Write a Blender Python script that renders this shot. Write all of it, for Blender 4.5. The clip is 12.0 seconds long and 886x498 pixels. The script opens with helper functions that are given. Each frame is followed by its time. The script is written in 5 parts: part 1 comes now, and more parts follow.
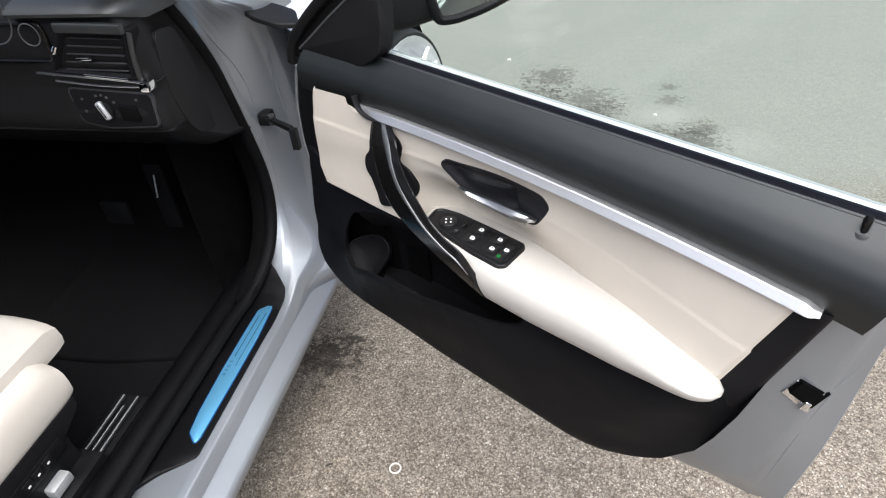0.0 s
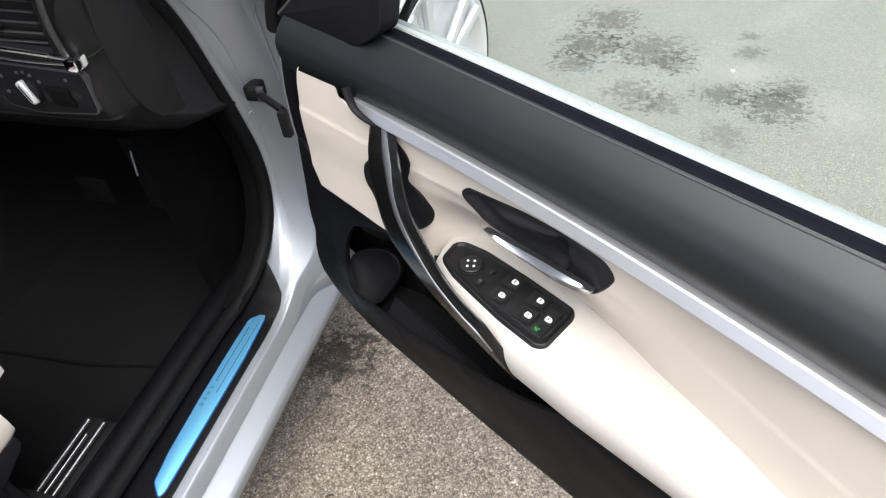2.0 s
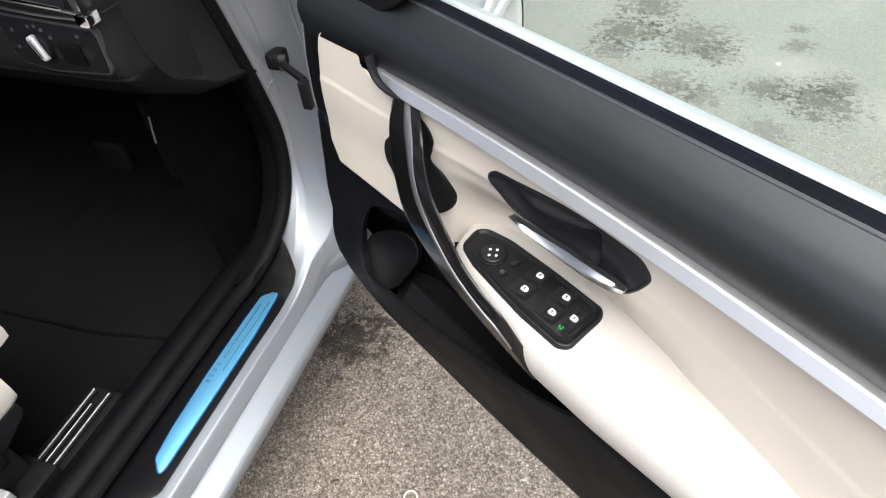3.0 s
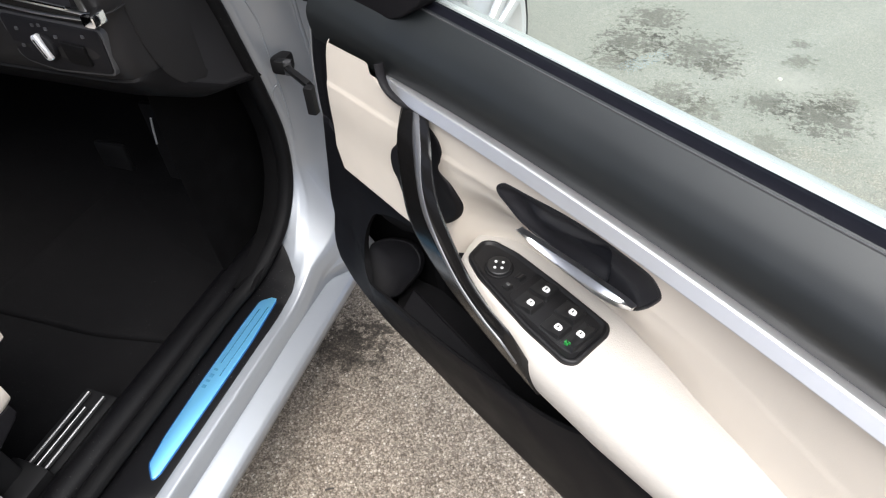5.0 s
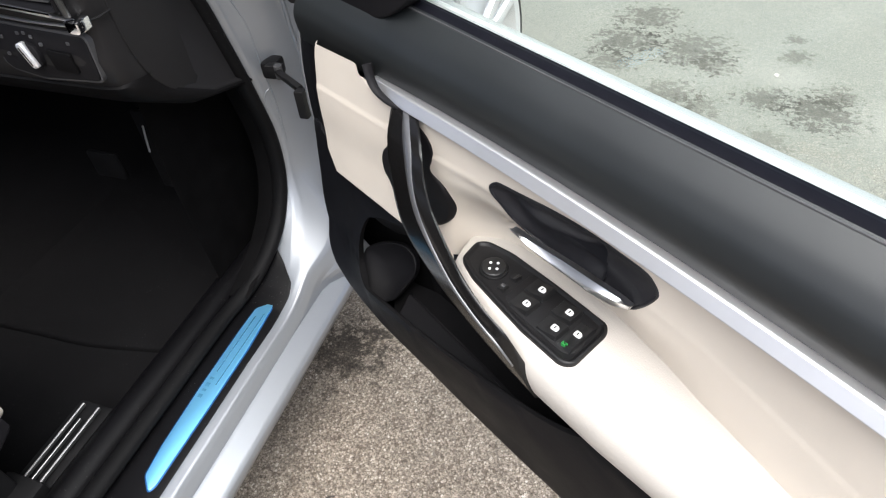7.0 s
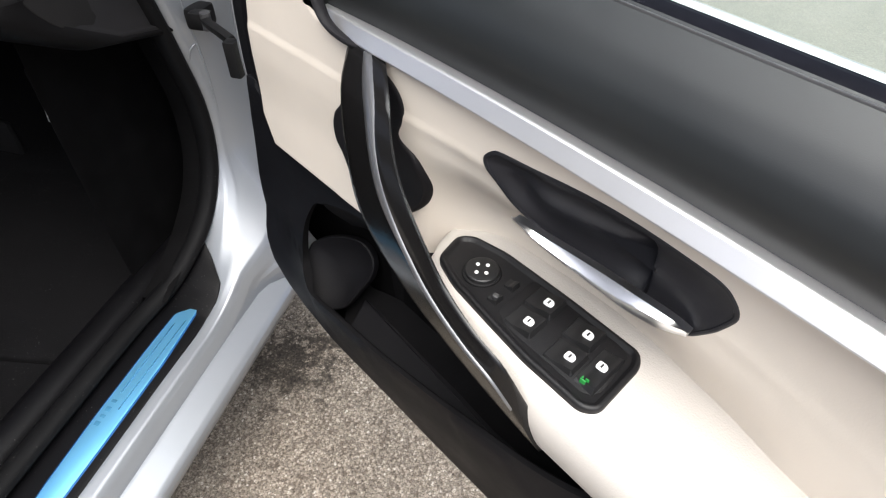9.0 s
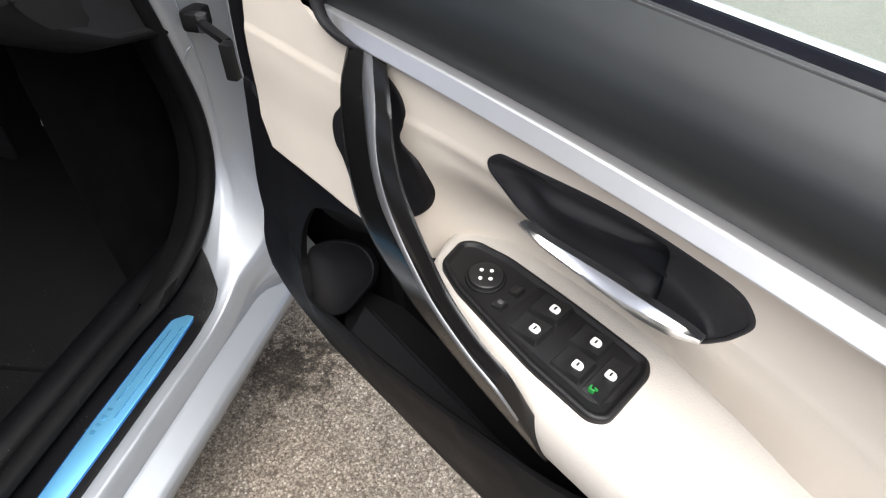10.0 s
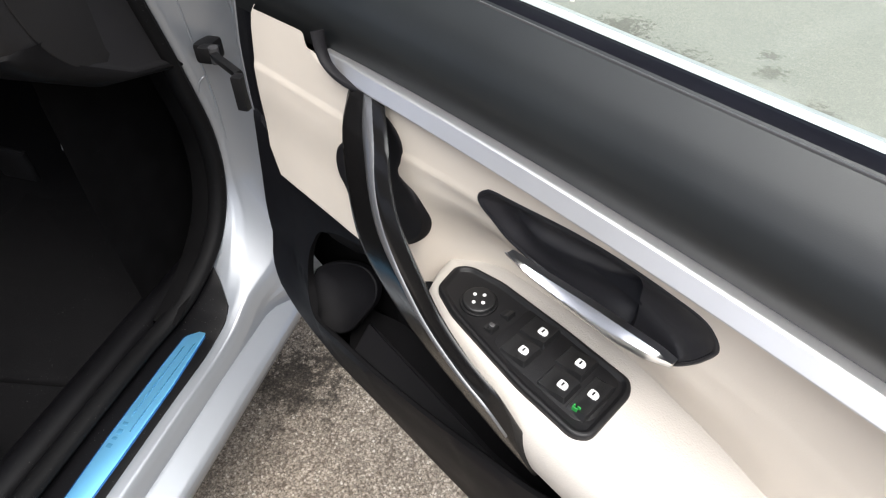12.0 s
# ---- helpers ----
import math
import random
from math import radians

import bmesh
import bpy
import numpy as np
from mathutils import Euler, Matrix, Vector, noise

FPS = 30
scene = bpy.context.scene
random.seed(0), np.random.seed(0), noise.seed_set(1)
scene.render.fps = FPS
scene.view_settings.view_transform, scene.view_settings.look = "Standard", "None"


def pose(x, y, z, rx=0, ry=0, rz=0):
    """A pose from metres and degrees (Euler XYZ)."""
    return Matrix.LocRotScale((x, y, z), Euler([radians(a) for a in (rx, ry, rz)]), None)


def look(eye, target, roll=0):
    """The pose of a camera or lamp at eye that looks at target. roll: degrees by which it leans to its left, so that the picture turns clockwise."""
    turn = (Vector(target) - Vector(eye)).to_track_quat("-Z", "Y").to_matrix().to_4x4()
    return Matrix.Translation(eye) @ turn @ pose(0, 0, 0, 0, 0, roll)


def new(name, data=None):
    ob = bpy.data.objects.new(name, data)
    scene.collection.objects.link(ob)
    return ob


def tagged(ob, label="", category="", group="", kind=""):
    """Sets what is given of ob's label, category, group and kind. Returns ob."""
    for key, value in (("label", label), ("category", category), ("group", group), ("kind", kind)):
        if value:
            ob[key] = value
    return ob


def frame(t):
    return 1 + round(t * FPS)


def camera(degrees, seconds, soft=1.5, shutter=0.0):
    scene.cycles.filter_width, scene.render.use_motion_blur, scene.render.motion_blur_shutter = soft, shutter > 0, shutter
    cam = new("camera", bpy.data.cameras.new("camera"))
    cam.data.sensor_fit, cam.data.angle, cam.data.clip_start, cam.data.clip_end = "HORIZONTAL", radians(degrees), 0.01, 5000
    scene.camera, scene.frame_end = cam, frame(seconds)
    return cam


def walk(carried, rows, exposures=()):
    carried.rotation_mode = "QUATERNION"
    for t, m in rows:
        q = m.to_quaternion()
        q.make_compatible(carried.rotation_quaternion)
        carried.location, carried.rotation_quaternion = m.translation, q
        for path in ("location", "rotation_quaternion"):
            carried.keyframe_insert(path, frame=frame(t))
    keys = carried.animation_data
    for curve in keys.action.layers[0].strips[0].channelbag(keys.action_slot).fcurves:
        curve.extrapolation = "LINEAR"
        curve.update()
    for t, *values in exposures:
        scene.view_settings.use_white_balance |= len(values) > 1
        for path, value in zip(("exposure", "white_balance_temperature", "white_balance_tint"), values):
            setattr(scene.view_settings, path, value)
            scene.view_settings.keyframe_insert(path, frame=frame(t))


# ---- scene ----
cam = camera(71.2, 12.0, soft=1.2)
PATH = [
    (0, (0.288, 0.371, 1.357), (-0.094, 1.901, 0.127), -5.3),
    (0.5, (0.277, 0.498, 1.358), (-0.133, 2.011, 0.117), -6.5),
    (1, (0.268, 0.598, 1.342), (-0.164, 2.059, 0.046), -7.5),
    (1.5, (0.258, 0.662, 1.318), (-0.189, 2.068, -0.032), -6.6),
    (2, (0.246, 0.686, 1.297), (-0.242, 2.046, -0.086), -6.8),
    (2.5, (0.235, 0.705, 1.279), (-0.29, 2.043, -0.112), -5.3),
    (3, (0.234, 0.723, 1.262), (-0.313, 2.028, -0.151), -5.8),
    (5, (0.22, 0.729, 1.262), (-0.317, 2.05, -0.14), -4.1),
    (5.5, (0.226, 0.739, 1.256), (-0.328, 2.056, -0.143), -5.3),
    (6, (0.227, 0.731, 1.259), (-0.341, 2.046, -0.137), -5.6),
    (6.5, (0.223, 0.72, 1.25), (-0.332, 2.036, -0.149), -4.9),
    (7, (0.225, 0.738, 1.251), (-0.317, 2.067, -0.141), -5.3),
    (7.5, (0.223, 0.756, 1.238), (-0.295, 2.09, -0.159), -4.6),
    (9.5, (0.151, 0.867, 1.105), (-0.228, 2.249, -0.29), 0.7),
    (10, (0.154, 0.863, 1.114), (-0.236, 2.245, -0.279), 0.1),
    (10.5, (0.158, 0.856, 1.123), (-0.24, 2.24, -0.265), 0.1),
    (11, (0.16, 0.857, 1.125), (-0.261, 2.238, -0.259), -1.0),
    (11.5, (0.163, 0.86, 1.126), (-0.254, 2.242, -0.258), -0.9),
    (12, (0.17, 0.851, 1.148), (-0.256, 2.247, -0.22), -0.9),
]
EXPOSURES = [(0.0, 1.22, 6120.0, 7.0), (0.5, 1.18, 6150.0, 7.0), (1.0, 1.27, 6190.0, 7.0), (1.5, 1.36, 6230.0, 7.0), (2.5, 1.42, 6240.0, 7.0), (5.0, 1.48, 6260.0, 7.0), (7.5, 1.49, 6280.0, 7.0), (9.5, 1.49, 6350.0, 7.0), (12.0, 1.46, 6350.0, 7.0)]
walk(cam, [(t, look(eye, target, roll)) for t, eye, target, roll in PATH], EXPOSURES)

# ---------- light: bright hazy daylight ----------
SUN_ELEV, SUN_AZ = radians(67), radians(150)      # azimuth clockwise from +y
world = bpy.data.worlds.new("sky")
scene.world = world
world.use_nodes = True
wn = world.node_tree.nodes
sky = wn.new("ShaderNodeTexSky")
sky.sky_type = 'NISHITA'
sky.sun_disc = False
sky.sun_elevation, sky.sun_rotation = SUN_ELEV, SUN_AZ
sky.dust_density, sky.air_density, sky.ozone_density = 6.0, 0.45, 0.6
world.node_tree.links.new(sky.outputs[0], wn["Background"].inputs[0])
wn["Background"].inputs[1].default_value = 0.11
sun = new("sun", bpy.data.lights.new("sun", 'SUN'))
sun.data.energy, sun.data.angle, sun.data.color = 2.2, radians(75), (1.0, 1.0, 1.0)
to_sun = Vector((math.sin(SUN_AZ) * math.cos(SUN_ELEV), math.cos(SUN_AZ) * math.cos(SUN_ELEV), math.sin(SUN_ELEV)))
sun.matrix_world = look(to_sun * 30, (0, 0, 0))


# ---------- materials ----------
def material(name, color, rough=0.5, metal=0.0, vary=0.0, vary_scale=8.0, bump=0.0, bump_scale=400.0, coat=0.0, rough_vary=0.0, sheen=0.0, spec=0.5, stretch=None):
    """A surface with two scales of variation: broad tone changes and a fine relief."""
    m = bpy.data.materials.new(name)
    m.use_nodes = True
    n, l = m.node_tree.nodes, m.node_tree.links
    p = n["Principled BSDF"]
    p.inputs["Base Color"].default_value = (*color, 1)
    p.inputs["Roughness"].default_value = rough
    p.inputs["Metallic"].default_value = metal
    p.inputs["Coat Weight"].default_value = coat
    p.inputs["Coat Roughness"].default_value = 0.06
    p.inputs["Sheen Weight"].default_value = sheen
    p.inputs["Specular IOR Level"].default_value = spec
    c = n.new("ShaderNodeTexCoord")
    where = c.outputs["Object"]
    if stretch:
        mapping = n.new("ShaderNodeMapping")
        mapping.inputs["Scale"].default_value = stretch
        l.new(where, mapping.inputs["Vector"])
        where = mapping.outputs["Vector"]
    if vary or rough_vary:
        a = n.new("ShaderNodeTexNoise")
        a.inputs["Scale"].default_value, a.inputs["Detail"].default_value = vary_scale, 6
        l.new(where, a.inputs["Vector"])
        if vary:
            r = n.new("ShaderNodeMapRange")
            r.inputs["From Min"].default_value, r.inputs["From Max"].default_value = 0.3, 0.7
            r.inputs["To Min"].default_value, r.inputs["To Max"].default_value = 1 - vary, 1 + vary
            l.new(a.outputs["Fac"], r.inputs["Value"])
            h = n.new("ShaderNodeHueSaturation")
            h.inputs["Color"].default_value = (*color, 1)
            l.new(r.outputs["Result"], h.inputs["Value"])
            l.new(h.outputs["Color"], p.inputs["Base Color"])
        if rough_vary:
            q = n.new("ShaderNodeMapRange")
            q.inputs["From Min"].default_value, q.inputs["From Max"].default_value = 0.3, 0.7
            q.inputs["To Min"].default_value, q.inputs["To Max"].default_value = max(rough - rough_vary, 0.02), rough + rough_vary
            l.new(a.outputs["Fac"], q.inputs["Value"])
            l.new(q.outputs["Result"], p.inputs["Roughness"])
    if bump:
        b, t = n.new("ShaderNodeBump"), n.new("ShaderNodeTexNoise")
        t.inputs["Scale"].default_value, t.inputs["Detail"].default_value = bump_scale, 3
        b.inputs["Strength"].default_value, b.inputs["Distance"].default_value = bump, 0.001
        l.new(where, t.inputs["Vector"])
        l.new(t.outputs["Fac"], b.inputs["Height"])
        l.new(b.outputs["Normal"], p.inputs["Normal"])
    return m


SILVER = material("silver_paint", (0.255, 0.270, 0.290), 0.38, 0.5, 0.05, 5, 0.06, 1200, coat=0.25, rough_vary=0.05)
# Lighter copy of the silver: sky glare on bonnet and wing set into colour
SILVER_SKYLIT = material("skylit_silver_paint", (0.76, 0.77, 0.79), 0.25, 0.25, 0.03, 5, coat=1.0)
BLACK = material("black_trim_plastic", (0.0075, 0.0071, 0.0083), 0.6, 0, 0.12, 14, 0.25, 700, rough_vary=0.06, spec=0.16)
SOFT = material("soft_black_padding", (0.0104, 0.0121, 0.0130), 0.45, 0, 0.08, 10, 0.035, 1500, rough_vary=0.04, spec=0.50)
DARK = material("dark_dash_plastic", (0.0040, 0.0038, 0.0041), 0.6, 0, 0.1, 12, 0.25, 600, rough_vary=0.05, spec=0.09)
DASHFACE = material("dash_face_plastic", (0.0098, 0.0093, 0.0098), 0.5, 0, 0.1, 12, 0.25, 600, rough_vary=0.05, spec=0.26)
RUBBER = material("black_rubber", (0.0075, 0.0074, 0.0078), 0.5, 0, 0.15, 25, 0.1, 300, rough_vary=0.1, spec=0.18)
CREAM = material("cream_leather", (0.66, 0.600, 0.522), 0.5, 0, 0.035, 9, 0.14, 800, rough_vary=0.06)
CREAM_ARM = material("pale_cream_leather", (0.505, 0.475, 0.436), 0.48, 0, 0.03, 7, 0.35, 650, rough_vary=0.06)
ALU = material("satin_aluminium", (0.72, 0.73, 0.76), 0.30, 1.0, 0.03, 30, 0.05, 1200)
MOULDING = material("bright_moulding", (0.86, 0.86, 0.86), 0.38, 0.65, 0.02, 20)
BRUSHED = material("brushed_strip_metal", (0.63, 0.628, 0.632), 0.38, 0.85, 0.02, 40, 0.03, 900)
CHROME = material("chrome", (0.82, 0.82, 0.83), 0.10, 1.0, 0.02, 20)
GLOSS = material("gloss_black", (0.006, 0.0057, 0.0057), 0.20, 0, 0.1, 8, spec=0.32)
INLAY = material("satin_grey_inlay", (0.17, 0.17, 0.175), 0.34, 0.8, 0.06, 20, 0.05, 800)
FILM = material("blue_film_on_metal", (0.20, 0.56, 0.86), 0.32, 0.75, 0.02, 3, stretch=(4, 0.6, 1))
GREYTRIM = material("dark_grey_plastic", (0.045, 0.045, 0.047), 0.5, 0, 0.08, 20, 0.2, 900, rough_vary=0.05)
WHITE = material("white_print", (0.85, 0.85, 0.84), 0.5, 0, 0.03, 200)
GREEN = material("green_print", (0.02, 0.22, 0.04), 0.5, 0, 0.05, 200)
STEEL = material("worn_steel", (0.36, 0.36, 0.36), 0.45, 1.0, 0.15, 60)
TYRE = material("tyre_rubber", (0.015, 0.015, 0.015), 0.75, 0, 0.2, 20, 0.3, 200)
ALLOY = material("bright_alloy", (0.80, 0.81, 0.83), 0.3, 0.55, 0.03, 10, coat=0.4)


def speckled(name, color, rough, spec, speck, amount, bump=0.2):
    """Dark plastic or rubber with scattered pale dust specks and a faint scuffed bloom."""
    m = material(name, color, rough, 0, 0.12, 14, bump, 700, spec=spec)
    n, l = m.node_tree.nodes, m.node_tree.links
    p, c = n["Principled BSDF"], n["Texture Coordinate"]
    fine, broad, ramp, cut, times, blend = (n.new(k) for k in ("ShaderNodeTexNoise", "ShaderNodeTexNoise", "ShaderNodeMapRange", "ShaderNodeMapRange", "ShaderNodeMath", "ShaderNodeMix"))
    fine.inputs["Scale"].default_value, fine.inputs["Detail"].default_value = 330, 2
    broad.inputs["Scale"].default_value, broad.inputs["Detail"].default_value = 9, 5
    l.new(c.outputs["Object"], fine.inputs["Vector"])
    l.new(c.outputs["Object"], broad.inputs["Vector"])
    ramp.inputs["From Min"].default_value, ramp.inputs["From Max"].default_value = 0.69, 0.74
    cut.inputs["From Min"].default_value, cut.inputs["From Max"].default_value = 0.40, 0.62
    l.new(fine.outputs["Fac"], ramp.inputs["Value"])
    l.new(broad.outputs["Fac"], cut.inputs["Value"])
    times.operation = 'MULTIPLY'
    l.new(ramp.outputs["Result"], times.inputs[0])
    l.new(cut.outputs["Result"], times.inputs[1])
    scale = n.new("ShaderNodeMath")
    scale.operation = 'MULTIPLY'
    scale.inputs[1].default_value = amount
    l.new(times.outputs[0], scale.inputs[0])
    blend.data_type = 'RGBA'
    l.new(scale.outputs[0], blend.inputs[0])
    old = p.inputs["Base Color"].links[0].from_socket
    l.new(old, blend.inputs[6])
    blend.inputs[7].default_value = (*speck, 1)
    l.new(blend.outputs[2], p.inputs["Base Color"])
    return m


SILL_BLACK = speckled("dusty_sill_plastic", (0.0028, 0.0027, 0.0032), 0.45, 0.11, (0.16, 0.155, 0.145), 0.7)
SEAL_BLACK = speckled("dusty_seal_rubber", (0.0032, 0.0032, 0.0035), 0.6, 0.10, (0.14, 0.135, 0.13), 0.5)
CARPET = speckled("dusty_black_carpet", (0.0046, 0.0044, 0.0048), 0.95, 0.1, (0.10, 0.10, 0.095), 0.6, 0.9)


def glass_material():
    m = bpy.data.materials.new("tinted_window_glass")
    m.use_nodes = True
    p = m.node_tree.nodes["Principled BSDF"]
    p.inputs["Base Color"].default_value = (0.92, 0.98, 0.945, 1)
    p.inputs["Roughness"].default_value = 0.0
    p.inputs["IOR"].default_value = 1.2
    p.inputs["Transmission Weight"].default_value = 1.0
    return m


GLASS = glass_material()


def mirror_material():
    return material("mirror_glass", (0.62, 0.66, 0.62), 0.02, 1.0)


MIRROR = mirror_material()


def asphalt_material():
    """Grey-brown worn tarmac: pale and dark grit, broad tone changes, oil stains with ragged rims and a few pale
    patches.
    """
    m = bpy.data.materials.new("worn_asphalt")
    m.use_nodes = True
    n, l = m.node_tree.nodes, m.node_tree.links
    p = n["Principled BSDF"]
    p.inputs["Roughness"].default_value = 0.9
    c = n.new("ShaderNodeTexCoord")

    def noise_node(scale, detail=4, rough=0.6):
        t = n.new("ShaderNodeTexNoise")
        t.inputs["Scale"].default_value, t.inputs["Detail"].default_value, t.inputs["Roughness"].default_value = scale, detail, rough
        l.new(c.outputs["Object"], t.inputs["Vector"])
        return t.outputs["Fac"]

    def ramp(fac, stops):
        r = n.new("ShaderNodeValToRGB")
        r.color_ramp.elements[0].position, r.color_ramp.elements[0].color = stops[0][0], (*stops[0][1], 1)
        r.color_ramp.elements[1].position, r.color_ramp.elements[1].color = stops[-1][0], (*stops[-1][1], 1)
        for at, col in stops[1:-1]:
            r.color_ramp.elements.new(at).color = (*col, 1)
        l.new(fac, r.inputs["Fac"])
        return r.outputs["Color"]

    def mix(kind, fac, a, b):
        x = n.new("ShaderNodeMix")
        x.data_type, x.blend_type = 'RGBA', kind
        for value, socket in ((fac, x.inputs[0]), (a, x.inputs[6]), (b, x.inputs[7])):
            if hasattr(value, "links"):
                l.new(value, socket)
            else:
                socket.default_value = value
        return x.outputs[2]

    def math_node(op, a, b):
        x = n.new("ShaderNodeMath")
        x.operation = op
        for value, socket in ((a, x.inputs[0]), (b, x.inputs[1])):
            if hasattr(value, "links"):
                l.new(value, socket)
            else:
                socket.default_value = value
        return x.outputs[0]

    v = n.new("ShaderNodeTexVoronoi")
    v.inputs["Scale"].default_value = 215
    warp, shift = n.new("ShaderNodeTexNoise"), n.new("ShaderNodeVectorMath")
    warp.inputs["Scale"].default_value, warp.inputs["Detail"].default_value = 210, 3
    l.new(c.outputs["Object"], warp.inputs["Vector"])
    shift.operation = 'MULTIPLY_ADD'
    shift.inputs[1].default_value = (0.009, 0.009, 0.0)
    l.new(warp.outputs["Color"], shift.inputs[0])
    l.new(c.outputs["Object"], shift.inputs[2])
    l.new(shift.outputs["Vector"], v.inputs["Vector"])
    grit = n.new("ShaderNodeSeparateColor")
    l.new(v.outputs["Color"], grit.inputs[0])
    stone = ramp(grit.outputs[0], [(0.0, (0.135, 0.116, 0.095)), (0.45, (0.205, 0.178, 0.148)), (0.80, (0.262, 0.229, 0.190)), (0.95, (0.32, 0.285, 0.24)), (1.0, (0.42, 0.39, 0.35))])
    gap = ramp(v.outputs["Distance"], [(0.0, (1.05, 1.05, 1.05)), (0.35, (1, 1, 1)), (0.8, (0.46, 0.43, 0.40))])
    col = mix('MULTIPLY', 1.0, stone, gap)
    col = mix('MULTIPLY', 1.0, col, ramp(noise_node(330, 3, 0.7), [(0.37, (0.24, 0.23, 0.22)), (0.46, (1.04, 1.04, 1.04)), (0.63, (1.10, 1.10, 1.10)), (0.73, (1.75, 1.68, 1.60))]))
    col = mix('MULTIPLY', 1.0, col, ramp(noise_node(2.2, 6), [(0.3, (0.98, 0.99, 0.98)), (0.7, (1.34, 1.33, 1.31))]))
    col = mix('MULTIPLY', 1.0, col, ramp(noise_node(28, 5), [(0.3, (0.78, 0.77, 0.75)), (0.7, (1.15, 1.15, 1.15))]))
    ragged = math_node('ADD', math_node('MULTIPLY', noise_node(13, 8, 0.75), 0.85), math_node('MULTIPLY', noise_node(60, 4, 0.7), 0.5))
    place = n.new("ShaderNodeSeparateXYZ")
    l.new(c.outputs["Object"], place.inputs[0])
    # Grey-green mix ahead of the car stands in for the window's haze and tint
    ahead = math_node('ADD', math_node('MULTIPLY', math_node('SUBTRACT', place.outputs[1], 2.0), 1.4), math_node('ADD', math_node('MULTIPLY', math_node('SUBTRACT', ragged, 0.68), 1.4), math_node('MULTIPLY', math_node('SUBTRACT', noise_node(0.55, 3), 0.46), 5.0)))
    veil = n.new("ShaderNodeClamp")
    l.new(ahead, veil.inputs[0])
    col = mix('MIX', math_node('MULTIPLY', veil.outputs[0], 0.72), col, (0.176, 0.190, 0.171, 1))
    col = mix('MULTIPLY', 1.0, col, ramp(noise_node(75, 2, 0.5), [(0.25, (0.55, 0.55, 0.53)), (0.31, (1.0, 1.0, 1.0)), (0.71, (1.0, 1.0, 1.0)), (0.76, (1.30, 1.30, 1.28))]))
    crumbs = math_node('MULTIPLY', math_node('SUBTRACT', noise_node(36, 5, 0.8), 0.5), 4.0)
    for x, y, size, dark in ((-0.380, 1.525, 0.095, 0.46), (-0.385, 1.535, 0.060, 0.60), (-0.34, 1.56, 0.05, 0.66), (-0.20, 1.10, 0.05, 0.75), (0.10, 3.33, 0.12, 0.50), (0.165, 3.58, 0.11, 0.52), (0.05, 3.16, 0.08, 0.60), (0.36, 3.30, 0.13, 0.56), (0.45, 3.20, 0.08, 0.65),
                             (0.30, 2.93, 0.09, 0.62), (0.40, 2.87, 0.07, 0.68), (0.63, 2.96, 0.08, 0.55), (0.80, 2.92, 0.11, 0.48), (0.86, 3.02, 0.07, 0.60), (0.76, 3.46, 0.035, 0.6), (0.75, 3.31, 0.05, 0.65), (0.62, 2.68, 0.07, 0.72)):
        d = n.new("ShaderNodeVectorMath")
        d.operation = 'DISTANCE'
        l.new(c.outputs["Object"], d.inputs[0])
        d.inputs[1].default_value = (x, y, 0)
        near = math_node('SUBTRACT', 0.85, math_node('DIVIDE', d.outputs["Value"], size * 1.6))
        inside = math_node('MULTIPLY', math_node('ADD', math_node('ADD', near, crumbs), math_node('MULTIPLY', math_node('SUBTRACT', ragged, 0.72), 2.6)), 3.5)
        clamp = n.new("ShaderNodeClamp")
        l.new(inside, clamp.inputs[0])
        col = mix('MULTIPLY', clamp.outputs[0], col, (dark, dark * 0.98, dark * 0.95, 1))
    for x, y, size in ((0.66, 3.13, 0.15), (0.76, 3.15, 0.12), (1.0, 2.89, 0.16), (-0.02, 4.15, 0.16), (-0.02, 4.5, 0.18), (0.0, 4.9, 0.2)):
        d = n.new("ShaderNodeVectorMath")
        d.operation = 'DISTANCE'
        l.new(c.outputs["Object"], d.inputs[0])
        d.inputs[1].default_value = (x, y, 0)
        near = math_node('SUBTRACT', 1.0, math_node('DIVIDE', d.outputs["Value"], size * 1.4))
        inside = math_node('MULTIPLY', math_node('ADD', near, math_node('SUBTRACT', ragged, 0.85)), 1.5)
        clamp = n.new("ShaderNodeClamp")
        l.new(inside, clamp.inputs[0])
        col = mix('MIX', math_node('MULTIPLY', clamp.outputs[0], 0.14), col, (0.36, 0.35, 0.32, 1))
    l.new(col, p.inputs["Base Color"])
    b = n.new("ShaderNodeBump")
    b.inputs["Strength"].default_value, b.inputs["Distance"].default_value = 0.6, 0.003
    l.new(math_node('SUBTRACT', 1.0, v.outputs["Distance"]), b.inputs["Height"])
    l.new(b.outputs["Normal"], p.inputs["Normal"])
    return m


ASPHALT = asphalt_material()


# ---------- mesh helpers ----------
def part(name, bm, mat, parent=None, label="", smooth=38, inverse=False):
    """Links a bmesh as one mesh object under a thing or a part."""
    bmesh.ops.remove_doubles(bm, verts=bm.verts, dist=1e-6)
    bmesh.ops.recalc_face_normals(bm, faces=bm.faces)
    me = bpy.data.meshes.new(name)
    bm.to_mesh(me)
    bm.free()
    for poly in me.polygons:
        poly.use_smooth = True
    me.set_sharp_from_angle(angle=radians(smooth))
    me.materials.append(mat)
    ob = new(name, me)
    if parent is not None:
        ob.parent = parent
        if inverse:
            ob.matrix_parent_inverse = parent.matrix_world.inverted()
    if label:
        ob["label"] = label
    return ob


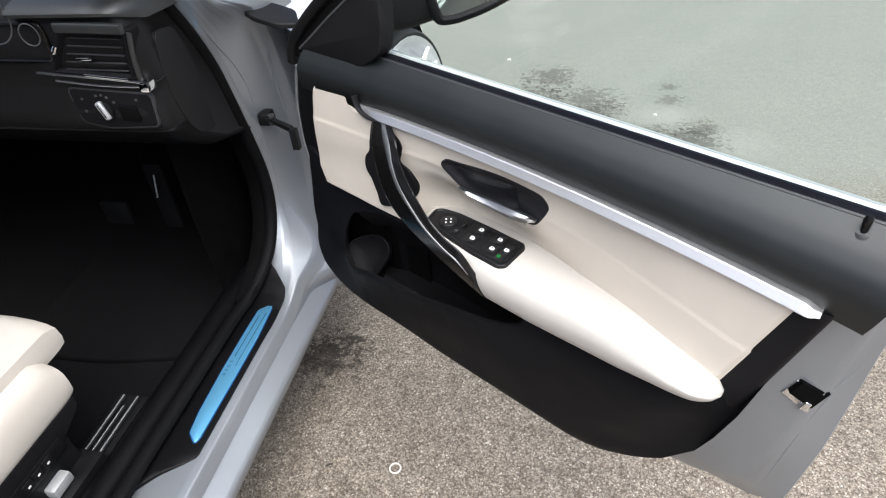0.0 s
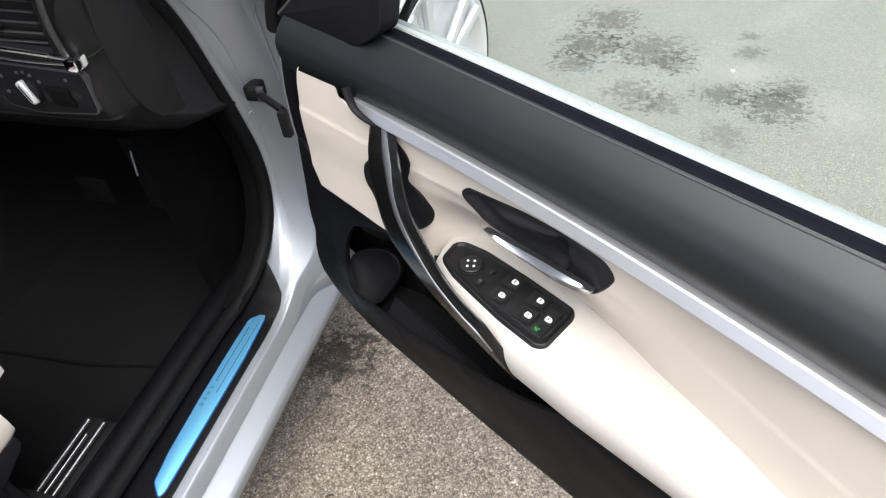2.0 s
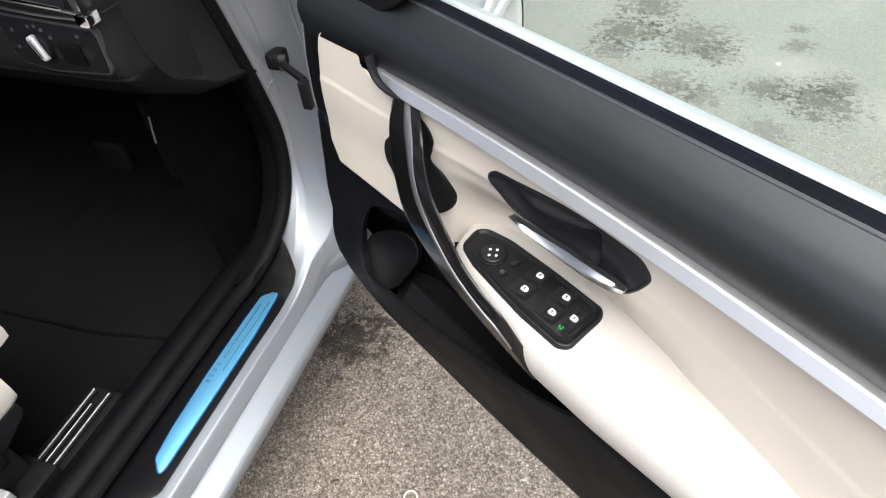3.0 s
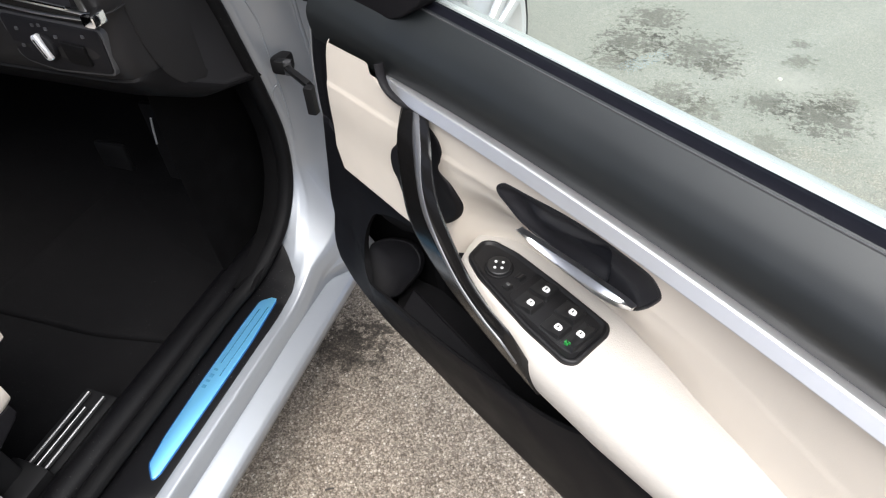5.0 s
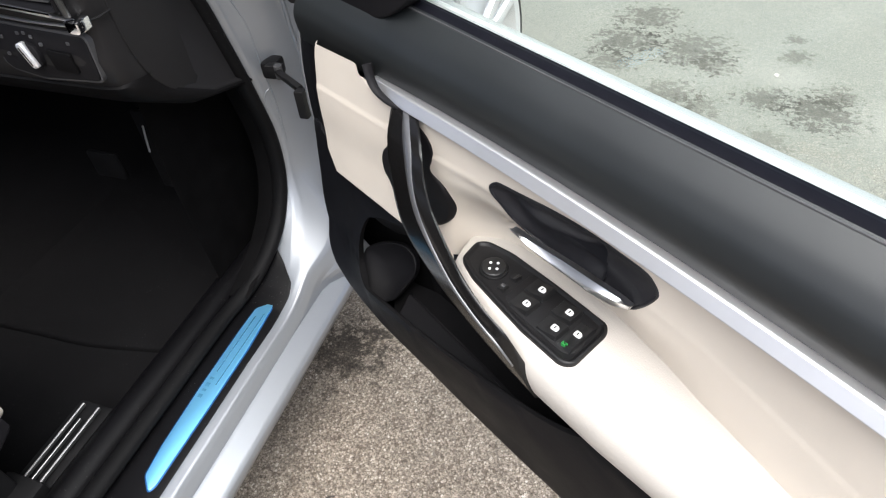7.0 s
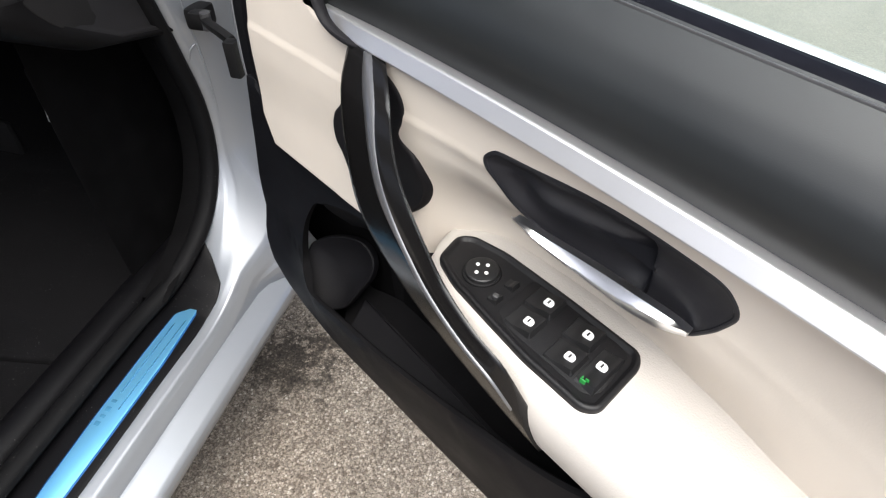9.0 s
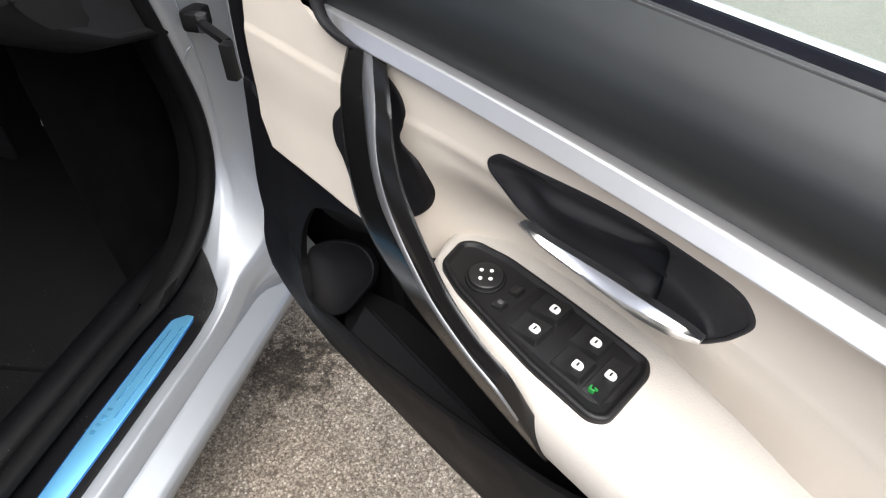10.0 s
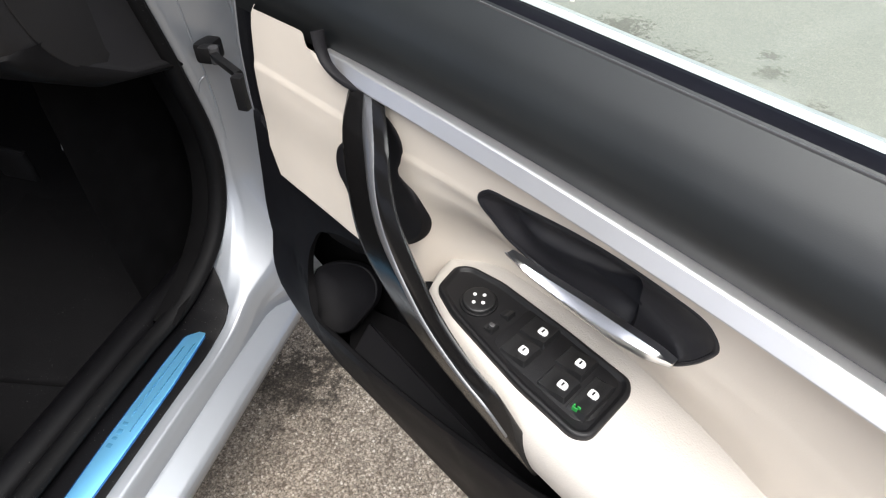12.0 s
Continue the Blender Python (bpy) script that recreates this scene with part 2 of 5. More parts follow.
def curve_through(points, n):
    """n points on a smooth curve through the given ones, at even steps of length."""
    pts = [Vector(p) for p in points]
    fine = []
    for i in range(len(pts) - 1):
        a, b, c, d = pts[max(i - 1, 0)], pts[i], pts[i + 1], pts[min(i + 2, len(pts) - 1)]
        for k in range(16):
            t = k / 16
            fine.append(0.5 * (2 * b + (c - a) * t + (2 * a - 5 * b + 4 * c - d) * t * t + (3 * b - a - 3 * c + d) * t ** 3))
    fine.append(pts[-1])
    length = [0.0]
    for a, b in zip(fine, fine[1:]):
        length.append(length[-1] + (b - a).length)
    out = []
    for k in range(n):
        want = length[-1] * k / (n - 1)
        i = min(max(np.searchsorted(length, want) - 1, 0), len(fine) - 2)
        t = (want - length[i]) / max(length[i + 1] - length[i], 1e-9)
        out.append(fine[i].lerp(fine[i + 1], min(max(t, 0), 1)))
    return out


def along(xs, ys, x):
    return float(np.interp(x, xs, ys))


def smooth(a, b, x):
    t = min(max((x - a) / (b - a), 0.0), 1.0)
    return t * t * (3 - 2 * t)


def loft(sections, closed=True, caps=True, bm=None):
    """A skin over rows of points of equal number."""
    bm = bm or bmesh.new()
    rows = [[bm.verts.new(p) for p in row] for row in sections]
    for a, b in zip(rows, rows[1:]):
        for i in range(len(a) if closed else len(a) - 1):
            j = (i + 1) % len(a)
            bm.faces.new((a[i], a[j], b[j], b[i]))
    if closed and caps:
        bm.faces.new(rows[0])
        bm.faces.new(rows[-1])
    return bm


def tube(path, half_width, half_thick, side, n=14, power=2.0, bm=None):
    """A bar of oval section along a path; side: the direction across it. The halves are numbers or lists of numbers, one a point."""
    rows = []
    for i, p in enumerate(path):
        ahead = (path[min(i + 1, len(path) - 1)] - path[max(i - 1, 0)]).normalized()
        across = side(i) if callable(side) else Vector(side)
        across = (across - ahead * across.dot(ahead)).normalized()
        up = ahead.cross(across)
        a = half_width[i] if isinstance(half_width, list) else half_width
        b = half_thick[i] if isinstance(half_thick, list) else half_thick
        row = []
        for k in range(n):
            s, c = math.sin(2 * math.pi * k / n), math.cos(2 * math.pi * k / n)
            row.append(p + across * a * math.copysign(abs(c) ** (2 / power), c) + up * b * math.copysign(abs(s) ** (2 / power), s))
        rows.append(row)
    return loft(rows, bm=bm)


def rounded(points, radius, n=5):
    """A polygon in the plane with its corners rounded."""
    pts = [Vector(p).to_2d() for p in points]
    out = []
    for i, p in enumerate(pts):
        a, b = pts[i - 1] - p, pts[(i + 1) % len(pts)] - p
        r = min(radius, a.length * 0.45, b.length * 0.45)
        s, e = p + a.normalized() * r, p + b.normalized() * r
        for k in range(n):
            t = k / (n - 1)
            out.append((1 - t) ** 2 * s + 2 * t * (1 - t) * p + t * t * e)
    return out


def inset(outline, d):
    """The outline moved inwards by d."""
    pts = [Vector(p) for p in outline]
    area = sum(a.x * b.y - b.x * a.y for a, b in zip(pts, pts[1:] + pts[:1]))
    turn = 1 if area > 0 else -1
    out = []
    for i, p in enumerate(pts):
        e = (pts[(i + 1) % len(pts)] - pts[i - 1])
        if e.length < 1e-9:
            out.append(p.copy())
            continue
        e.normalize()
        out.append(p + Vector((-e.y, e.x)) * d * turn)
    return out


def slab(outline, low, high, place, bevel=0.002, steps=3, bm=None, dish=0.0, dish_inset=0.01):
    """A plate of the outline's shape from depth low to high with a rounded front rim; dish: how deep its front is hollowed.
    place(a, b, depth) lays a point of the plate into the mesh."""
    rings = [[place(p.x, p.y, low) for p in outline], [place(p.x, p.y, high - bevel) for p in outline]]
    for k in range(1, steps + 1):
        t = math.pi / 2 * k / steps
        ring = inset(outline, bevel * (1 - math.cos(t)))
        rings.append([place(p.x, p.y, high - bevel + bevel * math.sin(t)) for p in ring])
    if dish:
        for k in range(1, 6):
            t = k / 5
            ring = inset(outline, bevel + dish_inset * t)
            rings.append([place(p.x, p.y, high - dish * (1 - math.cos(math.pi * t)) / 2) for p in ring])
    return loft(rings, bm=bm)


def box(lo, hi, bevel=0.003, bm=None):
    """A block with rounded edges."""
    own = bmesh.new()
    bmesh.ops.create_cube(own, size=1)
    for v in own.verts:
        v.co = [lo[i] + (v.co[i] + 0.5) * (hi[i] - lo[i]) for i in range(3)]
    if bevel:
        bmesh.ops.bevel(own, geom=own.edges[:], offset=bevel, segments=2, affect='EDGES', profile=0.6)
    if bm is None:
        return own
    joined = {v: bm.verts.new(v.co) for v in own.verts}
    for face in own.faces:
        bm.faces.new([joined[v] for v in face.verts])
    own.free()
    return bm


def surface(func, nu, nv, bm=None):
    """A sheet: func(s, t) for s and t from 0 to 1."""
    return loft([[func(i / nu, j / nv) for j in range(nv + 1)] for i in range(nu + 1)], closed=False, bm=bm)


# ---------- ground ----------
def build_ground():
    bm = bmesh.new()
    rings = [0.0, 1, 2, 4, 8, 20, 60, 200, 900, 3000]
    rows = []
    for r in rings[1:]:
        rows.append([bm.verts.new((r * math.cos(a * math.pi / 12), 1.5 + r * math.sin(a * math.pi / 12), 0)) for a in range(24)])
    mid = bm.verts.new((0, 1.5, 0))
    for i in range(24):
        bm.faces.new((mid, rows[0][i], rows[0][(i + 1) % 24]))
        for a, b in zip(rows, rows[1:]):
            bm.faces.new((a[i], b[i], b[(i + 1) % 24], a[(i + 1) % 24]))
    tagged(part("ground", bm, ASPHALT), "worn grey-brown asphalt with grit and dark oil stains", "ground", kind="structure")


build_ground()

# ---------- the car ----------
car = new("car")
car.location = (-1.12, 1.1, 0)
bpy.context.view_layer.update()
tagged(car, "silver car with its front door wide open, cream and black cabin", "car")


def carpart(name, bm, mat, label="", parent=None, smooth=38):
    return part(name, bm, mat, parent or car, label, smooth, inverse=parent is None)


# --- door: u along it from the hinge, w towards the cabin side, z up ---
DOOR = Matrix.Translation((-0.2102, 1.3814, 0)) @ Matrix.Rotation(radians(-29.5), 4, 'Z')


def at(u, w, z):
    return Vector((u, -w, z))


def bow(u):
    """The inner face comes towards the cabin at its rear end."""
    return 0.03 * smooth(0.55, 0.92, u) - 0.012 * smooth(0.24, 0.46, u) * (1 - smooth(0.54, 0.78, u))


def belt(u):
    return 0.9754 - 0.0336 * (u - 0.6)


def belt_w(u):
    return -0.0288 + 0.0275 * (u - 0.6)


def strip_w(u):
    return 0.0065 + 0.0518 * (u - 0.6) + 0.0575 * (u - 0.6) ** 2


def strip_top(u):
    return 0.8981 - 0.0616 * (u - 0.6) - 0.070 * (u - 0.6) ** 2


def strip_low(u):
    return strip_top(u) - 0.0175


def eased(xs, ys, x, reach):
    """A table read with its corners rounded off."""
    return sum(along(xs, ys, x + reach * k / 3) * (4 - abs(k)) for k in range(-3, 4)) / 16


def front_edge(z):
    return eased([0.40, 0.49, 0.628, 0.723, 0.85, 0.95, 1.02], [-0.06, -0.075, -0.052, -0.027, -0.005, 0.004, 0.03], z, 0.05)


def rear_edge(z):
    return along([0.35, 0.49, 0.54, 0.70, 0.87, 1.01], [0.76, 0.812, 0.828, 0.872, 0.920, 0.955], z)


def bottom_edge(s):
    return eased([-0.1, 0, 0.06, 0.15, 0.25, 0.39, 0.57, 0.70, 0.80, 0.90, 0.96, 1.0, 1.1], [0.62, 0.53, 0.475, 0.452, 0.440, 0.410, 0.370, 0.354, 0.372, 0.432, 0.485, 0.53, 0.64], s, 0.05)


# outer shell with the painted shut face
def shell_outline(grow, lower):
    pts = []
    for k in range(25):
        s = k / 24
        z = bottom_edge(s) - lower * (1 - 0.3 * s)
        u = front_edge(z) + (rear_edge(z) - front_edge(z)) * s
        pts.append((u + grow * (2 * s - 1) * (1.0 if s > 0.5 else 0.2), z))
    for z in (0.68, 0.78, 0.88, 0.96):
        pts.append((rear_edge(z) + grow, z))
    for u in (0.93, 0.7, 0.45, 0.2, 0.04):
        pts.append((u + (grow if u > 0.9 else 0), belt(u) - 0.022))
    for z in (0.93, 0.85, 0.75, 0.65, 0.58):
        pts.append((front_edge(z) - 0.2 * grow, z))
    return pts


def outer_outline(shrink):
    """The outer skin's outline, point for point as shell_outline."""
    pts = []
    for k in range(25):
        e = k / 24
        u = -0.07 + 1.02 * e
        pts.append((u, along([-0.1, 0.0, 0.8, 0.88, 0.93, 0.95], [0.42, 0.36, 0.345, 0.352, 0.366, 0.385], u) + shrink))
    for z in (0.55, 0.68, 0.80, 0.93):
        pts.append((along([0.38, 0.58, 0.76, 1.0], [0.950, 0.969, 0.973, 0.980], z) - shrink, z))
    for u in (0.98, 0.7, 0.45, 0.2, 0.04):
        pts.append((u - (shrink if u > 0.9 else 0), belt(u) - 0.022))
    for z in (0.93, 0.85, 0.75, 0.65, 0.58):
        pts.append((front_edge(z) - 0.012 + shrink, z))
    return pts


def shoulder(i, w):
    """How far out the shell stands: drawn in along the window line."""
    pull = {27: 0.85, 28: 0.65, 34: 0.65}.get(i, 0.40 if 29 <= i <= 33 else 1.0)
    return -0.032 + (w + 0.032) * pull


def build_door():
    rows = []
    inner = shell_outline(0.002, 0.003)
    outer, skin = outer_outline(0.0), outer_outline(0.02)
    for blend, w, ring in ((0, -0.080, shell_outline(-0.05, -0.05)), (0, -0.078, shell_outline(-0.01, -0.01)), (0, -0.032, inner), (0.10, -0.036, inner), (0.50, -0.055, inner), (0.62, -0.061, inner), (0.67, -0.071, inner),
                           (0.92, -0.088, inner), (0.985, -0.092, inner), (1.0, -0.098, inner), (0.99, -0.106, inner)):
        rows.append([at(a[0] + (b[0] - a[0]) * blend, shoulder(i, w) + 0.6 * bow(a[0]), a[1] + (b[1] - a[1]) * blend) for i, (a, b) in enumerate(zip(ring, outer))])
    rows.append([at(u, shoulder(i, -0.122) + 0.6 * bow(u), z) for i, (u, z) in enumerate(skin)])
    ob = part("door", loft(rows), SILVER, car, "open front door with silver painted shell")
    ob.matrix_parent_inverse = car.matrix_world.inverted()
    ob.matrix_basis = DOOR
    return ob


door = build_door()


def doorpart(name, bm, mat, label="", angle=38):
    return part(name, bm, mat, door, label, angle)


def flat(u, z, w):
    return at(u, w + bow(u), z)


# lower trim with the moulded storage bin: a ring of skin between its outer edge and the bin's rim, then the bin's walls
TRIM_EDGE = ((0.78, -0.018), (0.74, -0.033), (0.68, -0.044), (0.61, -0.058), (0.55, -0.060), (0.50, -0.050))
TRIM_FOOT = [(-0.036, 0.460), (-0.010, 0.432), (0.03, 0.412), (0.08, 0.407), (0.16, 0.402), (0.22, 0.396), (0.30, 0.383), (0.38, 0.373), (0.47, 0.363), (0.55, 0.356), (0.60, 0.354), (0.64, 0.360), (0.67, 0.371),
             (0.70, 0.390), (0.73, 0.412), (0.77, 0.450), (0.80, 0.486)]
BIN_LIP = [(0.052, 0.010, 0.553), (0.064, 0.020, 0.541), (0.092, 0.033, 0.540), (0.125, 0.043, 0.557), (0.17, 0.049, 0.572), (0.24, 0.051, 0.578), (0.32, 0.050, 0.586), (0.39, 0.048, 0.597), (0.45, 0.044, 0.603), (0.49, 0.040, 0.611), (0.513, 0.037, 0.621)]
BIN_TOP = [(0.525, 0.033, 0.634), (0.515, 0.022, 0.652), (0.47, 0.004, 0.668), (0.38, -0.004, 0.680), (0.28, -0.006, 0.686), (0.18, -0.006, 0.684), (0.13, -0.005, 0.674), (0.098, -0.004, 0.662), (0.080, -0.003, 0.650), (0.062, 0.002, 0.615), (0.053, 0.006, 0.580)]
RIM_N = 150


def even_loop(pts, n):
    m, fine = len(pts), []
    for i in range(m):
        a, b, c, d = pts[i - 1], pts[i], pts[(i + 1) % m], pts[(i + 2) % m]
        for k in range(12):
            t = k / 12
            fine.append(0.5 * (2 * b + (c - a) * t + (2 * a - 5 * b + 4 * c - d) * t * t + (3 * b - a - 3 * c + d) * t ** 3))
    fine.append(fine[0].copy())
    length = [0.0]
    for a, b in zip(fine, fine[1:]):
        length.append(length[-1] + (b - a).length)
    out = []
    for k in range(n):
        want = length[-1] * k / n
        i = min(max(np.searchsorted(length, want) - 1, 0), len(fine) - 2)
        out.append(fine[i].lerp(fine[i + 1], (want - length[i]) / max(length[i + 1] - length[i], 1e-9)))
    return out


def bulge(u):
    """How far the lower trim stands out at the height of the bin's lip."""
    return eased([-0.08, 0.0, 0.052, 0.092, 0.15, 0.21, 0.40, 0.50, 0.58, 0.66, 0.75, 0.85, 0.95], [-0.008, -0.004, 0.010, 0.033, 0.048, 0.052, 0.049, 0.041, 0.040, 0.042, 0.050, 0.055, 0.038], u, 0.02)


def lip_height(u):
    return eased([-0.08, 0.03, 0.064, 0.092, 0.125, 0.17, 0.24, 0.32, 0.39, 0.45, 0.513, 0.6, 0.9], [0.56, 0.555, 0.543, 0.542, 0.557, 0.572, 0.578, 0.586, 0.597, 0.603, 0.621, 0.63, 0.64], u, 0.012)


def foot_height(u):
    return along([-0.06] + [p[0] for p in TRIM_FOOT] + [0.83], [0.50] + [p[1] for p in TRIM_FOOT] + [0.53], u)


def lower_top(u):
    return along([-0.05, 0.02, 0.20, 0.30, 0.8, 0.86, 0.93], [0.735, 0.725, 0.708, 0.706, 0.696, 0.74, 0.85], u)


def lower_face(u, z):
    """The depth of the trim's front face."""
    b, zl, zb = bulge(u), lip_height(u), foot_height(u)
    if z < zl:
        f = (z - zb) / max(zl - zb, 0.02)
        return eased([-0.3, 0.0, 0.12, 0.4, 0.7, 0.95, 1.2], [-0.012, 0.001 + 0.5 * bow(u), 0.010 + 0.15 * b, 0.010 + 0.38 * b, 0.006 + 0.74 * b, b + 0.002, b + 0.002], f, 0.07)
    return -0.006 + 0.6 * bow(u) * smooth(0.5, 0.7, u) + (b + 0.006) * (1 - smooth(0.0, 0.075, z - zl))


def trim_outline():
    """The trim's edge as seen from the cabin, from the front top corner round by its foot."""
    pts = [(u, z) for z, u in TRIM_EDGE] + TRIM_FOOT + [(rear_edge(z), z) for z in (0.53, 0.58, 0.64, 0.70, 0.76, 0.82)]
    pts += [(u, lower_top(u)) for u in (0.86, 0.80, 0.70, 0.60, 0.50, 0.40, 0.30, 0.20, 0.10, 0.04)]
    return [Vector((u, 0, z)) for u, z in pts]


def spread_match(rim, outline):
    """Point for point by share of length between four fixed corners of rim and outline."""
    outer = even_loop(outline, 1200)
    near = lambda loop, u, z: min(range(len(loop)), key=lambda i: (loop[i].x - u) ** 2 + (loop[i].z - z) ** 2)
    marks = [((0.056, 0.60), (-0.058, 0.60)), ((0.092, 0.540), (0.05, 0.410)), ((0.24, 0.578), (0.26, 0.389)), ((0.39, 0.597), (0.47, 0.363)), ((0.513, 0.621), (0.78, 0.46)), ((0.525, 0.636), (0.86, 0.67)),
             ((0.515, 0.652), (0.86, 0.74)), ((0.38, 0.680), (0.42, 0.703)), ((0.28, 0.686), (0.28, 0.706)), ((0.13, 0.674), (0.10, 0.716)), ((0.085, 0.656), (-0.012, 0.77))]
    r, o = [near(rim, *a) for a, b in marks], [near(outer, *b) for a, b in marks]
    out = [None] * len(rim)
    for k in range(len(marks)):
        a, b = r[k], r[(k + 1) % len(marks)]
        c, d = o[k], o[(k + 1) % len(marks)]
        steps, span = (b - a) % len(rim), (d - c) % len(outer)
        for i in range(steps):
            out[(a + i) % len(rim)] = outer[int(c + span * i / steps) % len(outer)]
    return out


def lower_trim():
    rim = even_loop([Vector((u, w, z)) for u, w, z in BIN_LIP + BIN_TOP], RIM_N)
    outer = spread_match(rim, trim_outline())
    rows = [[at(q.x, -0.045, q.z + (0.006 if q.z < 0.6 else 0)) for q in outer], [at(q.x, lower_face(q.x, q.z) - 0.006, q.z) for q in outer]]
    rings = 22
    for k in range(rings + 1):
        e = 1 - k / rings
        row = []
        for p, q in zip(rim, outer):
            u, z = p.x + (q.x - p.x) * e, p.z + (q.z - p.z) * e
            w = lower_face(u, z) + (p.y - lower_face(p.x, p.z)) * (1 - smooth(0.0, 0.45, e)) - 0.004 * smooth(0.97, 1.0, e)
            w += (0.7 * bow(u) - 0.002 - w) * smooth(0.70, 1.0, e) * smooth(0.66, 0.80, q.x)
            row.append(at(u, w, z))
        rows.append(row)
    return rows, rim


LOWER_ROWS, BIN_RIM = lower_trim()
LOWER = material("grained_lower_plastic", (0.0056, 0.0057, 0.0071), 0.55, 0, 0.12, 14, 0.3, 700, rough_vary=0.06, spec=0.10)
doorpart("lower_trim", loft(LOWER_ROWS, caps=False), LOWER, "black grained lower trim with a moulded storage bin", 50)


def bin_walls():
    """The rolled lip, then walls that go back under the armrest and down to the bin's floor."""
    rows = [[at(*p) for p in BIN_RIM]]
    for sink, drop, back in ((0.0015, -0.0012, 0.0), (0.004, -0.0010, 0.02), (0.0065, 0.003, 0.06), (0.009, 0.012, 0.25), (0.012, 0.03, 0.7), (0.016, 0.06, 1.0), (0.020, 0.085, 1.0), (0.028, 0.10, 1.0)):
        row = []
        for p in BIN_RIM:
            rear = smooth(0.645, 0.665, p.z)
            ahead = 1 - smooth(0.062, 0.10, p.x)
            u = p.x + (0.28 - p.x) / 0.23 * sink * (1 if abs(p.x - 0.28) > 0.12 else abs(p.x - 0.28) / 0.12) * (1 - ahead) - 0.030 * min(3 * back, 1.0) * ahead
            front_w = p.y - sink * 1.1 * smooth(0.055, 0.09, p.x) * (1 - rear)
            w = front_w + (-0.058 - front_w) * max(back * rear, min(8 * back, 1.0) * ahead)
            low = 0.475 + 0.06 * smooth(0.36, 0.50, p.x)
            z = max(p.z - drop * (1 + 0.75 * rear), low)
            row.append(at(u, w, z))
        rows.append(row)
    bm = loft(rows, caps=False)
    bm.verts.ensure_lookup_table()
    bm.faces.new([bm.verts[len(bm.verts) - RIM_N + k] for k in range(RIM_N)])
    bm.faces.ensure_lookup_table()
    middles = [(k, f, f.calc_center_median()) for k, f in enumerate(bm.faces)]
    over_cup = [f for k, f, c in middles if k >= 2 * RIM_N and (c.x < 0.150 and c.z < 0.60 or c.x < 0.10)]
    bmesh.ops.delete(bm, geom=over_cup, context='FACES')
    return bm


# Near-void black: deep shade of footwell side and bin back put into colour
VOID_BLACK = material("void_black", (0.0030, 0.0029, 0.0031), 0.9, 0, 0.35, 20, 0.5, 300, spec=0.05)
# Paler than the walls: light on the upturned floor is set into colour
BIN = material("lit_bin_plastic", (0.0080, 0.0077, 0.0090), 0.6, 0, 0.1, 20, 0.25, 900, spec=0.25)
# Darker than the trim: the pocket's inner shade is put into this black
doorpart("bin_inner_walls", bin_walls(), material("bin_shade_black", (0.0040, 0.0038, 0.0042), 0.85, 0, 0.3, 20, 0.5, 300, spec=0.10), "inner walls of the storage bin with shade in their black", 50)


CUP = [(0.0403, -0.009, 0.5485), (0.0486, -0.0191, 0.5606), (0.0719, -0.0334, 0.5718), (0.1025, -0.0455, 0.5759), (0.1253, -0.0452, 0.564), (0.1321, -0.0349, 0.5442), (0.1249, -0.0196, 0.5232), (0.1136, 0.0002, 0.4972), (0.0921, 0.0122, 0.4888), (0.0672, 0.0152, 0.4964), (0.0459, 0.0061, 0.5216)]


def cup_recess():
    """A shallow rounded holder for a bottle at the bin's front end, with a rolled rim."""
    ring = even_loop([Vector(p) for p in CUP], 64)
    mid = sum(ring, Vector()) / len(ring)
    facing = Vector((0.256, 0.820, 0.512))
    rows = [[at(*(p - facing * 0.012 + (p - mid).normalized() * 0.003)) for p in ring], [at(*(p - facing * 0.0015 + (p - mid).normalized() * 0.002)) for p in ring]]
    for k in range(17):
        e = k / 16 * 0.99
        rows.append([at(*(p.lerp(mid, e) - facing * 0.016 * (1 - (1 - e) ** 2.4))) for p in ring])
    bm = loft(rows, caps=False)
    bm.verts.ensure_lookup_table()
    bm.faces.new(bm.verts[-64:])
    return bm


doorpart("cup_recess", cup_recess(), material("bottle_holder_plastic", (0.0062, 0.0060, 0.0070), 0.6, 0, 0.1, 20, 0.25, 900, spec=0.16), "dark grey bottle holder in the storage bin")
doorpart("bin_back", surface(lambda e, t: at(-0.06 + 0.30 * e, -0.050 - 0.012 * math.sin(math.pi * e), 0.40 + 0.30 * t), 12, 12), VOID_BLACK, "dark back wall of the storage bin")
LEDGE = rounded([(0.118, -0.034), (0.190, -0.031), (0.30, -0.024), (0.40, -0.022), (0.46, -0.014), (0.46, 0.018), (0.40, 0.026), (0.20, 0.028), (0.145, 0.018)], 0.006)
doorpart("bin_floor", slab(LEDGE, 0.47, 0.492, lambda a, b, d: at(a, b, d + 0.03 * smooth(0.22, 0.50, a)), 0.003), BIN, "dark grey floor of the storage bin")


# padded upper trim
def tucked(row, w):
    """The end of a trim sheet turned back to depth w."""
    return [Vector((p.x, max(p.y, -w), p.z)) for p in row]


